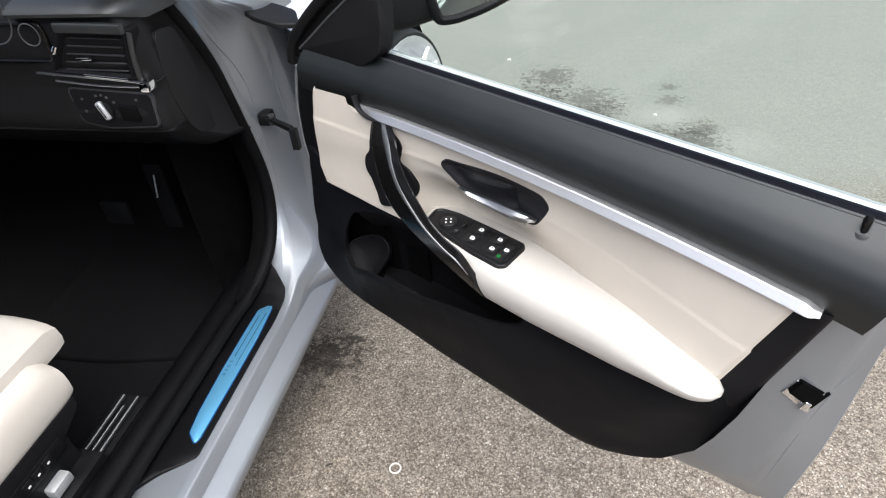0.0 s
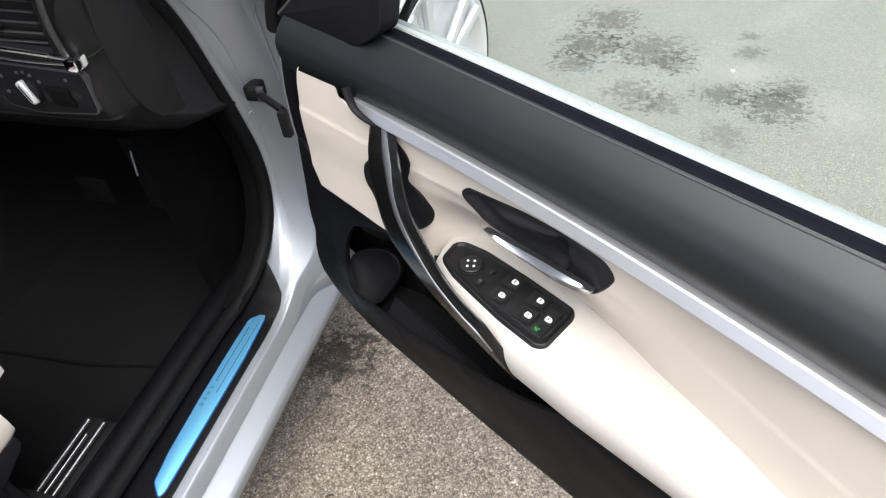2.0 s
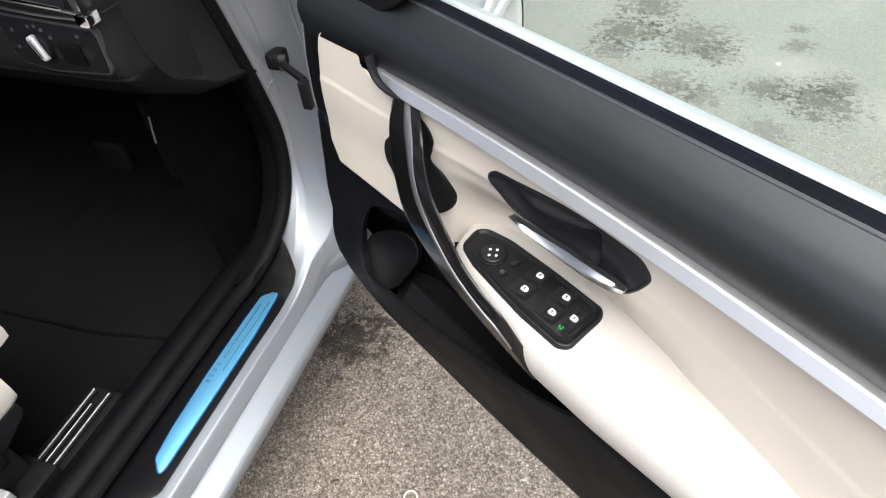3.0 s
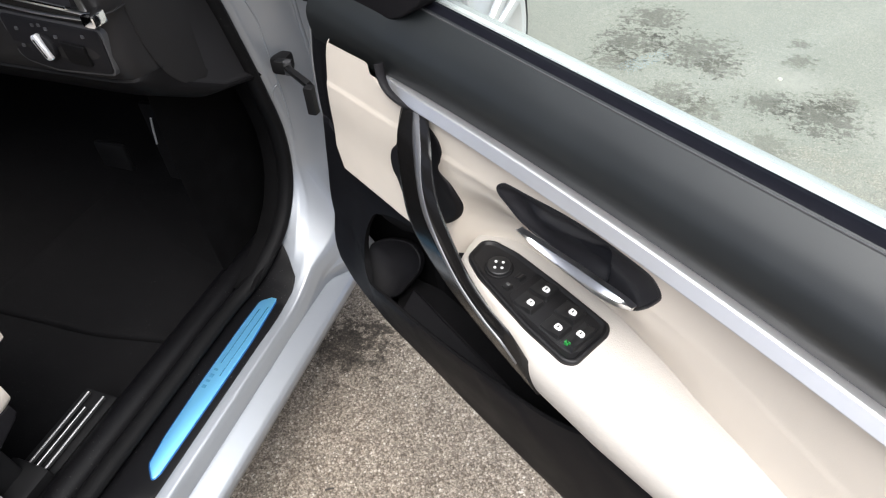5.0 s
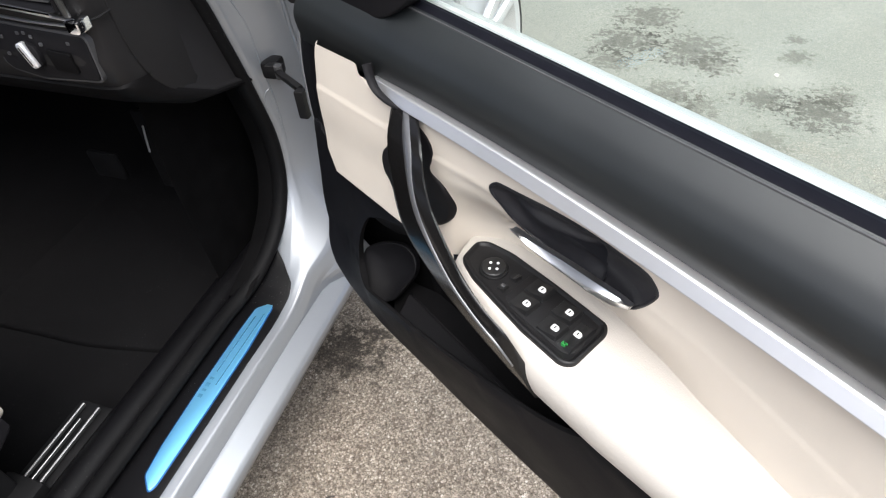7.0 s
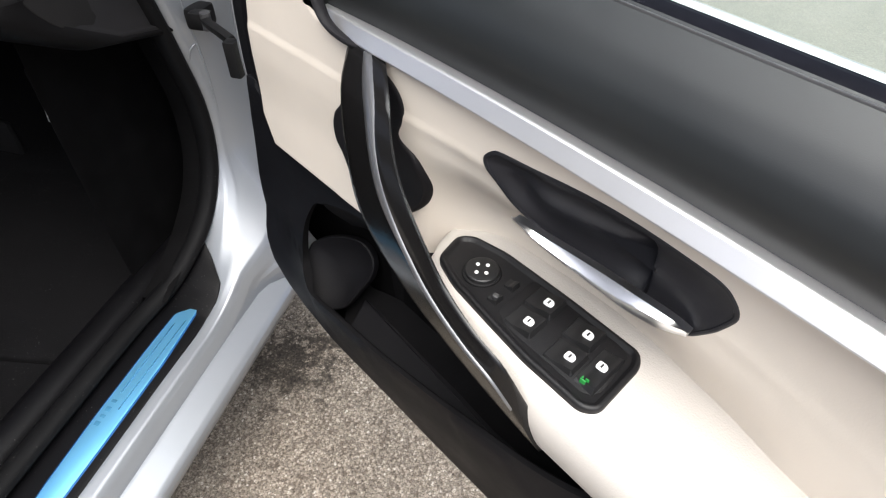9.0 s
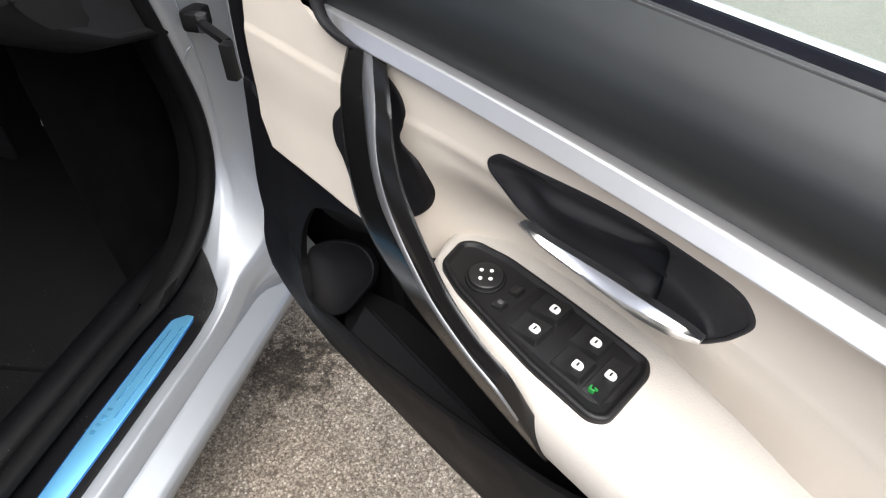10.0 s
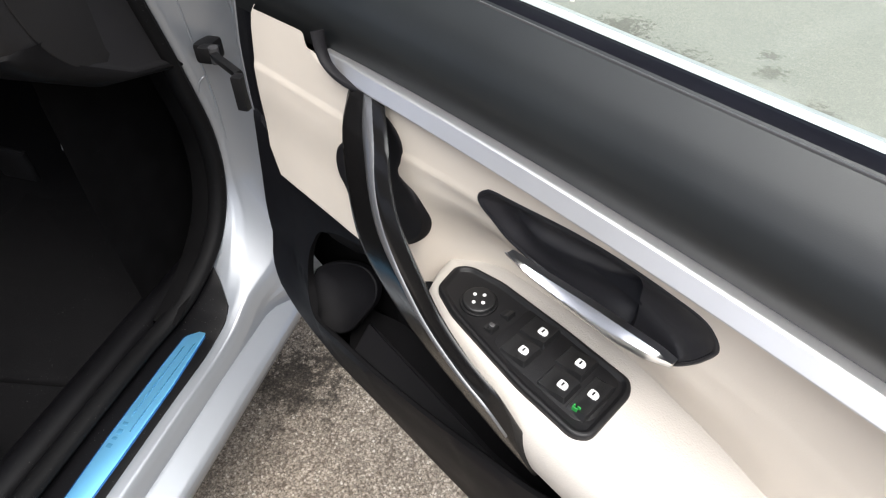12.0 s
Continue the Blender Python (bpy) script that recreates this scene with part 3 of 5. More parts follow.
def upper_profile(s):
    out = []
    for a in range(25):
        t = a / 24
        u = 0.0
        for _ in range(2):
            z0 = strip_top(u) - 0.012 if u > 0.14 else 0.902
            z1 = belt(u)
            z = z0 + (z1 - z0) * t
            u = front_edge(z) + (rear_edge(z) + 0.03 - front_edge(z)) * s
        lean = eased([-0.1, 0, 0.30, 0.48, 0.64, 0.80, 0.92, 1.0, 1.1], [0.0, 0.0, 0.02, 0.09, 0.22, 0.46, 0.76, 1.0, 1.3], t, 0.05)
        swell = eased([-0.1, 0, 0.10, 0.42, 0.60, 1.0, 1.1], [-0.007, -0.005, -0.002, 0.006, 0.006, 0.0, -0.002], t, 0.04)
        w = strip_w(u) * (1 - lean) + belt_w(u) * lean + swell
        out.append(at(u, w, z))
    return out


def upper_row(s):
    row = upper_profile(s)
    end = row[-1]
    return row + [end + Vector((0, 0.006, -0.012)), end + Vector((0, 0.006, -0.03))]


UPPER_ROWS = [upper_row(k / 60) for k in range(61)]
UPPER_ROWS = [tucked(UPPER_ROWS[0], -0.04)] + UPPER_ROWS + [tucked(UPPER_ROWS[-1], -0.04)]
doorpart("upper_trim", loft(UPPER_ROWS, closed=False), SOFT, "soft black padded upper trim")


# cream insert
DISH = [(0.3430, 0.8560), (0.3497, 0.8630), (0.3570, 0.8650), (0.3836, 0.8648), (0.4272, 0.8655), (0.4668, 0.8640), (0.5031, 0.8600), (0.5241, 0.8560), (0.5340, 0.8485), (0.5380, 0.8415), (0.5374, 0.8350), (0.5304, 0.8210),
        (0.5187, 0.8035), (0.5096, 0.7962), (0.4987, 0.7935), (0.4781, 0.7932), (0.4425, 0.7945), (0.4085, 0.7990), (0.3872, 0.8060), (0.3728, 0.8165), (0.3640, 0.8245), (0.3520, 0.8385), (0.3447, 0.8487)]


def inside(outline, a, b):
    """Whether a point of the plane lies within an outline."""
    hit, n = False, len(outline)
    for i in range(n):
        p, q = outline[i], outline[(i + 1) % n]
        if (p[1] > b) != (q[1] > b) and a < (q[0] - p[0]) * (b - p[1]) / (q[1] - p[1]) + p[0]:
            hit = not hit
    return hit


def cream_face(u, z):
    ridge = eased([0.0, 0.30, 0.42, 0.55, 0.68, 0.77, 0.85], [0.857, 0.856, 0.839, 0.819, 0.801, 0.790, 0.768], u, 0.05)
    deep = eased([0.0, 0.16, 0.268, 0.318, 0.338, 0.39, 0.45, 0.50, 0.55, 0.60, 0.66, 0.75, 0.9], [0.005, 0.005, 0.008, 0.044, 0.050, 0.046, 0.041, 0.034, 0.023, 0.010, 0.004, 0.0, 0.0], u, 0.010)
    fall = 0.12 * smooth(ridge + 0.005, ridge - 0.02, z) + 0.88 * smooth(ridge - 0.014, ridge - 0.095, z)
    step = (0.0013 - 0.0004 * smooth(0.35, 0.62, u)) * smooth(ridge + 0.006, ridge - 0.005, z)
    return 0.004 - deep * fall + step + bow(u)


def cream_low(u):
    return along([0.0, 0.021, 0.21, 0.28, 0.50, 0.75, 0.83, 0.90], [0.715, 0.706, 0.694, 0.690, 0.690, 0.680, 0.690, 0.69], u)


def cream_left(z):
    return along([0.69, 0.706, 0.747, 0.85, 0.898, 0.913, 0.921], [0.026, 0.018, 0.006, 0.022, 0.034, 0.040, 0.048], z)


def cream_right(z):
    return along([0.67, 0.69, 0.86], [0.820, 0.826, 0.884], z)


def cream_insert():
    hole = [p.to_2d() for p in even_loop([Vector((a, b, 0)) for a, b in DISH], 220)]

    def point(s, t):
        u, z = 0.4, 0.8
        for _ in range(3):
            front = 0.919 + 0.035 * (u - 0.04)
            top = front + (strip_low(u) + 0.010 - front) * smooth(0.132, 0.156, u)
            z = cream_low(u) + (top - cream_low(u)) * t
            u = cream_left(z) + (cream_right(z) - cream_left(z)) * s
        edge = min(s, 1 - s) / 0.012
        sink = -0.007 * (1 - smooth(0, 1, edge)) - 0.007 * (1 - smooth(0, 0.03, t)) - 0.004 * (1 - smooth(0, 0.03, 1 - t)) * smooth(0.14, 0.17, u)
        return at(u, cream_face(u, z) + sink, z)
    bm = surface(point, 420, 150)
    middles = [(face, face.calc_center_median()) for face in bm.faces]
    bmesh.ops.delete(bm, geom=[face for face, c in middles if inside(hole, c.x, c.z)], context='FACES')
    return bm


doorpart("cream_insert", cream_insert(), CREAM, "cream leather door insert with a pressed ridge")


doorpart("rear_trim", surface(lambda e, t: at(cream_right(0.56 + 0.305 * t) - 0.008 + (rear_edge(0.56 + 0.305 * t) - cream_right(0.56 + 0.305 * t) + 0.008) * e, bow(cream_right(0.56 + 0.305 * t)) - 0.002 - 0.006 * smooth(0.9, 1.0, e) - 0.02 * smooth(0.68, 0.58, 0.56 + 0.305 * t), 0.56 + 0.305 * t), 14, 14), BLACK)
def front_trim(e, t):
    """The black border ahead of the cream insert, rolled back at its front edge."""
    z = 0.62 + 0.31 * t
    left = eased([0.60, 0.70, 0.77, 0.84, 0.90, 0.935, 1.0], [-0.040, -0.050, -0.060, -0.054, -0.038, -0.022, -0.005], z, 0.02)
    w = along([0, 0.12, 0.2, 0.5, 1.0], [-0.055, -0.026, -0.021, -0.011, -0.009], e) - 0.030 * smooth(0.72, 0.64, z)
    return at(left + 0.110 * along([0, 0.12, 1.0], [0, 0.0, 1.0], e), w, z)


doorpart("front_trim", surface(front_trim, 24, 30), LOWER, "", 60)
doorpart("shell_edge", tube([front_trim(0.12, k / 30) + Vector((-0.010, 0.012, 0)) for k in range(31)], 0.0065, 0.010, (1, 0, 0), 10), SILVER, "thin silver front edge of the door shell")


# aluminium strip
def strip_section(s):
    u = 0.158 + (0.905 - 0.158) * s
    top, low = strip_top(u), strip_low(u)
    grow = smooth(0.0, 0.10, s)
    tip = 1 - 0.55 * smooth(0.975, 1.0, s)
    mid, half = (top + low) / 2, (top - low) / 2 * (0.90 + 0.10 * grow) * tip
    out = 0.008 + 0.007 * grow
    out *= 1 - 0.45 * smooth(0.985, 1.0, s)
    pts = [(-0.022, -half), (out * 0.45, -half), (out * 0.56, -half * 0.93), (out * 0.975, -half * 0.34), (out, -half * 0.26), (out * 0.99, -half * 0.17), (out * 0.55, half * 0.88), (out * 0.47, half * 0.97), (out * 0.40, half), (-0.022, half)]
    shear = 0.020 * (1 - smooth(0.0, 0.06, s))
    return [at(u + shear * (0.5 - 0.5 * dz / half), w + strip_w(u), mid + dz) for w, dz in pts]


doorpart("trim_strip", loft([strip_section(1 - (1 - k / 90) ** 1.5) for k in range(91)]), BRUSHED, "satin aluminium trim strip", 14)


def strip_end():
    path = curve_through([at(0.163, 0.006, 0.932), at(0.168, 0.008, 0.917), at(0.177, 0.009, 0.9065), at(0.196, 0.009, 0.9000), at(0.224, 0.006, 0.8965)], 20)
    return tube(path, [0.0068 - 0.0042 * k / 19 for k in range(20)], 0.003, (0, -1, 0), 10)


doorpart("strip_seal", strip_end(), BLACK)


# armrest
def armrest_section(s):
    u = 0.285 + (0.838 - 0.285) * s
    top = along([0.28, 0.5, 0.66, 0.70, 0.765, 0.827, 0.84], [0.739, 0.7385, 0.737, 0.733, 0.721, 0.708, 0.706], u)
    back = along([0.285, 0.30, 0.35, 0.40, 0.48, 0.52, 0.62, 0.70, 0.765, 0.83], [-0.038, -0.053, -0.056, -0.055, -0.050, -0.038, -0.018, -0.001, 0.015, 0.028], u)
    front = along([0.285, 0.30, 0.34, 0.40, 0.46, 0.55, 0.70, 0.78, 0.82, 0.838], [-0.01, 0.024, 0.042, 0.056, 0.064, 0.070, 0.072, 0.070, 0.066, 0.064], u)
    low = along([0.285, 0.40, 0.46, 0.70, 0.80, 0.825, 0.838], [0.70, 0.685, 0.664, 0.664, 0.668, 0.671, 0.673], u)
    front = max(front, back + 0.012)
    h = top - low
    pts = [(back - 0.014, low + 0.2 * h), (back - 0.012, top - 0.018), (back - 0.008, top - 0.0085), (back - 0.002, top - 0.003), (back + 0.010, top + 0.0005), (0.5 * (back + front) - 0.005, top + 0.0015),
           (front - 0.020, top - 0.001), (front - 0.010, top - 0.005), (front - 0.003, top - 0.016), (front, top - 0.45 * h), (front - 0.004, low + 0.25 * h), (front - 0.014, low + 0.05 * h), (front - 0.03, low)]
    close = math.sqrt(max(1 - max((u - 0.800) / 0.0385, 0) ** 2, 0.0))
    close *= max(1 - max((0.300 - u) / 0.0155, 0) ** 4, 0.0) ** 0.25
    mid_w, mid_z = back + 0.010, top - 0.42 * h
    return [at(u, mid_w + (w - mid_w) * (0.08 + 0.92 * close), mid_z + (z - mid_z) * (0.15 + 0.85 * close)) for w, z in pts]


def smooth_rows(rows, fine):
    """Rows of closed sections drawn finer, as smooth curves."""
    out = []
    for row in rows:
        n, ring = len(row), []
        for i in range(n):
            a, b, c, d = row[i - 1], row[i], row[(i + 1) % n], row[(i + 2) % n]
            for k in range(fine):
                t = k / fine
                ring.append(b.lerp(c, t) if i in (0, n - 1) else 0.5 * (2 * b + (c - a) * t + (2 * a - 5 * b + 4 * c - d) * t * t + (3 * b - a - 3 * c + d) * t ** 3))
        out.append(ring)
    return out


doorpart("armrest", loft(smooth_rows([armrest_section(k / 70) for k in range(71)], 3)), CREAM_ARM, "pale cream leather armrest", 60)


# pull handle with its bezel
BEZEL = [(0.196, 0.8925), (0.1813, 0.855), (0.1755, 0.832), (0.163, 0.816), (0.1585, 0.800), (0.1607, 0.784), (0.169, 0.772), (0.178, 0.745), (0.186, 0.718), (0.222, 0.728), (0.250, 0.746), (0.263, 0.7545), (0.2745, 0.768),
         (0.280, 0.788), (0.2775, 0.806), (0.2705, 0.8215), (0.254, 0.833), (0.2600, 0.849), (0.2615, 0.862), (0.2570, 0.874), (0.246, 0.8835), (0.231, 0.8890), (0.214, 0.8915)]
doorpart("handle_bezel", slab([Vector((p.x, p.y)) for p in even_loop([Vector((a, b, 0)) for a, b in BEZEL], 120)], -0.05, 0.006, lambda a, b, d: at(a, d + min(cream_face(a, b), 0.0), b), 0.004), BLACK, "black handle bezel")


def pull_handle():
    left = curve_through([at(0.200, 0.004, 0.899), at(0.213, 0.028, 0.873), at(0.239, 0.048, 0.829), at(0.265, 0.058, 0.788), at(0.315, 0.063, 0.752), at(0.371, 0.064, 0.723), at(0.428, 0.062, 0.694), at(0.47, 0.058, 0.672)], 40)
    right = curve_through([at(0.240, 0.012, 0.900), at(0.275, 0.038, 0.890), at(0.297, 0.058, 0.864), at(0.318, 0.068, 0.833), at(0.357, 0.075, 0.795), at(0.403, 0.079, 0.771), at(0.432, 0.079, 0.758), at(0.452, 0.072, 0.722)], 40)
    right = [b + (b - a) * (0.20 - 0.22 * (1 - smooth(4, 22, k)) - 0.16 * smooth(20, 30, k)) + Vector((0, 0.008, 0)) for k, (a, b) in enumerate(zip(left, right))]
    rows = []
    for k, (a, b) in enumerate(zip(left, right)):
        across = b - a
        mid = a.lerp(b, 0.5)
        outward = Vector((0, -1, 0)) - across * (Vector((0, -1, 0)).dot(across) / across.length_squared)
        outward.normalize()
        thick = 0.016 * (0.55 + 0.45 * math.sin(math.pi * min(k / 30, 1)))
        rows.append([a - outward * 0.003, a + across * 0.06 + outward * 0.002, a + across * 0.35 + outward * 0.005, a + across * 0.76 + outward * 0.0070, a + across * 0.92 + outward * 0.003,
                     b - outward * 0.002, b - outward * thick * 0.6 - across * 0.22, mid - outward * thick - across * 0.12, a - outward * thick * 0.8])
    return rows, left, right


HANDLE_ROWS, HANDLE_LEFT, HANDLE_RIGHT = pull_handle()
doorpart("pull_handle", loft(smooth_rows(HANDLE_ROWS, 3)), GLOSS, "bowed gloss-black pull handle", 50)


def handle_inlay():
    """A crowned satin strip let into the handle's face, tapering to its foot."""
    rows = []
    for k, (a, b) in enumerate(zip(HANDLE_LEFT, HANDLE_RIGHT)):
        across = b - a
        outward = Vector((0, -1, 0)) - across * (Vector((0, -1, 0)).dot(across) / across.length_squared)
        outward.normalize()
        mid = 0.755 + 0.015 * smooth(2, 14, k)
        half = (0.14 - 0.065 * smooth(4, 13, k) - 0.035 * smooth(13, 20, k)) * (1 - 0.75 * smooth(28, 37, k))
        row = []
        for q in range(9):
            e = -1 + q / 4
            x = mid + half * e
            lift = along([0.35, 0.58, 0.76, 0.92, 1.0], [0.0050, 0.0066, 0.0070, 0.0030, -0.002], x)
            row.append(a + across * x + outward * (lift - 0.0010 + 0.0030 * (1 - abs(e) ** 3)))
        row.append(a + across * mid - outward * 0.003)
        rows.append(row)
    return loft(rows[:38])


doorpart("handle_inlay", handle_inlay(), INLAY, "satin grey inlay on the handle's ridge")

# opening lever in its dish


def lever_dish():
    """A thin flush rim round a hollow that deepens rearwards to a pocket for the fingers, and a ramp out of it."""
    rim = [Vector((p.x, p.y)) for p in even_loop([Vector((a, b, 0)) for a, b in DISH], 220)]
    rings = [[at(p.x, cream_face(p.x, p.y) + d, p.y) for p in inset(rim, e)] for e, d in ((-0.0016, -0.02), (-0.0016, 0.0002), (-0.0010, 0.0009), (0.0, 0.0012), (0.0016, 0.0008))]
    for t in (0.08, 0.12, 0.18, 0.24, 0.30, 0.38, 0.48, 0.60, 0.72, 0.84, 0.95):
        ring = []
        for p in rim:
            u = min(max(p.x, 0.372), 0.512)
            axis = Vector((u, 0.832 + 0.02 * smooth(0.40, 0.36, u)))
            q = p.lerp(axis, t)
            depth = eased([0.34, 0.36, 0.42, 0.450, 0.470, 0.4760, 0.4785, 0.50, 0.52, 0.54], [0.005, 0.008, 0.011, 0.015, 0.022, 0.022, 0.0075, 0.0055, 0.003, 0.001], q.x, 0.002)
            ring.append(at(q.x, cream_face(p.x, p.y) * (1 - t) + cream_face(q.x, 0.84) * t - depth * (1 - (1 - smooth(0.0, 0.9, t)) ** 2.2), q.y))
        rings.append(ring)
    return loft(rings)


DISH_BLACK = material("dish_black_plastic", (0.0150, 0.0150, 0.0182), 0.50, 0, 0.06, 20, 0.06, 1200, spec=0.3)
doorpart("lever_dish", lever_dish(), DISH_BLACK, "black hollow behind the opening lever", 24)


LEVER_METAL = material("polished_lever_metal", (0.90, 0.90, 0.905), 0.30, 1.0, 0.02, 30)


def lever():
    """A blade that broadens towards its pull end: a bright upper face that looks up and a lower face turned under."""
    us = [0.3775, 0.3812, 0.4005, 0.428, 0.454, 0.4785, 0.5013, 0.513, 0.5195]
    high = [0.8270, 0.8280, 0.8268, 0.8276, 0.8278, 0.8268, 0.8262, 0.8250, 0.8225]
    low = [0.8255, 0.8242, 0.8175, 0.8140, 0.8112, 0.8085, 0.8108, 0.8155, 0.8195]
    rows = []
    for k in range(49):
        u = us[0] + (us[-1] - us[0]) * (1 - math.cos(math.pi * k / 48)) / 2
        a, b = eased(us, high, u, 0.006), eased(us, low, u, 0.006)
        keel = 0.78 - 0.22 * smooth(0.455, 0.495, u)
        out = 0.0050 * math.sin(math.pi * min(max(k / 48, 0.10), 0.90)) ** 0.6
        row = [(-0.004, a - 0.006), (0.0025, a - 0.0052), (0.0036, a - 0.0044)]
        for e in (0.2, 0.45, 0.7, 0.9, 1.0):
            row.append((0.0036 + out * e ** 1.15, a - 0.0044 + e * ((b - a) * keel + 0.0049)))
        row += [(0.0036 + out * 0.93, a + (b - a) * (keel + 0.08) - 0.0002), (0.0048, b - 0.0030), (0.0030, b - 0.0040), (-0.004, b - 0.004)]
        off = 0.0045 - 0.0105 * (u - 0.378) / 0.141
        rows.append([at(u + off * (0.567 - u) / 0.26, w + off, z + 1.1 * off) for w, z in row])
    return loft(rows)


doorpart("lever", lever(), LEVER_METAL, "chrome door opening lever", 50)

# window switch pack on the armrest
PACK = [(0.310, 0.015), (0.303, -0.016), (0.314, -0.027), (0.349, -0.032), (0.42, -0.029), (0.489, -0.0235), (0.4965, -0.012), (0.497, 0.040), (0.486, 0.048), (0.43, 0.0435), (0.39, 0.0365), (0.34, 0.027)]


def level(a, b, d):
    return at(a, b, d)


SWITCH = material("switch_key_plastic", (0.012, 0.012, 0.0125), 0.36, 0, 0.1, 60, 0.2, 1500, spec=0.45)
PACK_BLACK = material("switch_pack_plastic", (0.0085, 0.0083, 0.0090), 0.45, 0, 0.06, 20, 0.15, 1400, spec=0.3)
PACK_Z = 0.7425
doorpart("switch_pack", slab(rounded(PACK, 0.007, 5), 0.728, PACK_Z + 0.0016, level, 0.003, dish=0.0030, dish_inset=0.0045), PACK_BLACK, "black window switch pack")
doorpart("switch_well", slab(rounded([(0.385, -0.025), (0.448, -0.0235), (0.484, -0.016), (0.489, 0.026), (0.480, 0.036), (0.40, 0.029), (0.386, 0.022)], 0.006), 0.736, PACK_Z - 0.0010, level, 0.0004), PACK_BLACK)


def disc(cu, cw, z0, z1, r, bevel=0.001, n=28):
    ring = [Vector((cu + r * math.cos(2 * math.pi * k / n), cw + r * math.sin(2 * math.pi * k / n))) for k in range(n)]
    return slab(ring, z0, z1, level, bevel)


KNOB = (0.349, 0.001)
doorpart("knob_collar", disc(*KNOB, 0.738, PACK_Z + 0.0006, 0.0170), RUBBER)
doorpart("mirror_knob", disc(*KNOB, 0.738, PACK_Z + 0.0038, 0.0148, 0.0016), SWITCH, "round mirror adjusting knob")
for du, dw in ((-0.0060, -0.0012), (0.0008, -0.0062), (0.0060, 0.0012), (-0.0004, 0.0064)):
    doorpart("knob_mark", disc(KNOB[0] + du, KNOB[1] + dw, PACK_Z + 0.003, PACK_Z + 0.0046, 0.0017, 0.0003, 10), WHITE)


def key(cu, cw, lu, lw, tall, name="window_key"):
    """A rocker key: low behind, a raised front lip and a scooped top."""
    def point(e, t):
        u, w = cu + (e - 0.5) * lu, cw + (t - 0.5) * lw
        rise = tall * (0.25 + 0.75 * smooth(0.25, 0.8, e)) - 0.0010 * math.sin(math.pi * e)
        edge = min(e, 1 - e, t, 1 - t)
        return at(u, w, PACK_Z - 0.0025 + (rise + 0.0030) * smooth(-0.001, 0.07, edge))
    return doorpart(name, surface(point, 14, 12), SWITCH)


def window_mark(cu, cw, z):
    """The small white window sign on a key, with its dark slit."""
    ring = rounded([(cu - 0.0042, cw - 0.0034), (cu + 0.0016, cw - 0.0034), (cu + 0.0042, cw - 0.0014), (cu + 0.0042, cw + 0.0034), (cu - 0.0042, cw + 0.0034)], 0.0015, 3)
    doorpart("key_mark", slab(ring, z - 0.002, z, level, 0.0003, 2), WHITE)
    slit = rounded([(cu - 0.0012, cw - 0.0020), (cu + 0.0004, cw - 0.0020), (cu + 0.0004, cw + 0.0020), (cu - 0.0012, cw + 0.0020)], 0.0004, 3)
    doorpart("key_slit", slab(slit, z - 0.001, z + 0.0003, level, 0.0002, 2), SWITCH)


for cu, cw in ((0.408, -0.0105), (0.409, 0.0155), (0.449, -0.0065), (0.4515, 0.0195)):
    key(cu, cw, 0.0285, 0.0245, 0.0042)
    window_mark(cu + 0.0045, cw + 0.001, PACK_Z + 0.0052)
key(0.4765, 0.0120, 0.0185, 0.0430, 0.0036, "child_lock_key")
window_mark(0.4775, 0.0105, PACK_Z + 0.0046)
key(0.3765, 0.0150, 0.0105, 0.0105, 0.0032, "mirror_fold_key")
doorpart("key_mark", slab(rounded([(0.3745, 0.0125), (0.3795, 0.0125), (0.3795, 0.0168), (0.3745, 0.0168)], 0.0015, 3), PACK_Z, PACK_Z + 0.0040, level, 0.0003, 2), INLAY)
key(0.3765, -0.0055, 0.0105, 0.0105, 0.0036, "mirror_side_key")
for cu, cw, lu, lw in ((0.4745, 0.0300, 0.0022, 0.0006), (0.4726, 0.0288, 0.0006, 0.0019), (0.4765, 0.0275, 0.0015, 0.0005)):
    doorpart("green_mark", slab(rounded([(cu - lu, cw - lw), (cu + lu, cw - lw), (cu + lu, cw + lw), (cu - lu, cw + lw)], 0.0004, 3), PACK_Z, PACK_Z + 0.0046, level, 0.0002, 2), GREEN)


# belt seals, brightwork and glass
SILVER_LIP = material("pale_lip_paint", (0.33, 0.345, 0.345), 0.45, 0.2, 0.03, 12)
BELT_RUBBER = material("blue_black_seal_rubber", (0.0040, 0.0040, 0.0066), 0.6, 0, 0.1, 25, 0.05, 300, spec=0.06)


def belt_bar(w, drop, half_w, half_z, u0, u1, mat, name, label=""):
    path = [at(u0 + (u1 - u0) * k / 40, w + belt_w(u0 + (u1 - u0) * k / 40), belt(u0 + (u1 - u0) * k / 40) + drop) for k in range(41)]
    return doorpart(name, tube(path, half_w, half_z, (0, 1, 0), 12, 3.2), mat, label)


belt_bar(-0.0110, -0.006, 0.0120, 0.0065, 0.19, 0.96, BELT_RUBBER, "inner_belt_seal", "black rubber window seal")
belt_bar(-0.0440, -0.0125, 0.0085, 0.0040, 0.0, 0.97, SILVER_LIP, "outer_lip", "pale grey outer window lip")
belt_bar(-0.0300, -0.0080, 0.0050, 0.0060, 0.0, 0.975, MOULDING, "belt_moulding", "bright chrome window moulding")
# Thin grey bar draws the highlight line along the seal's inner edge
belt_bar(0.0022, -0.0030, 0.0010, 0.0020, 0.19, 0.955, GREYTRIM, "seal_glint")


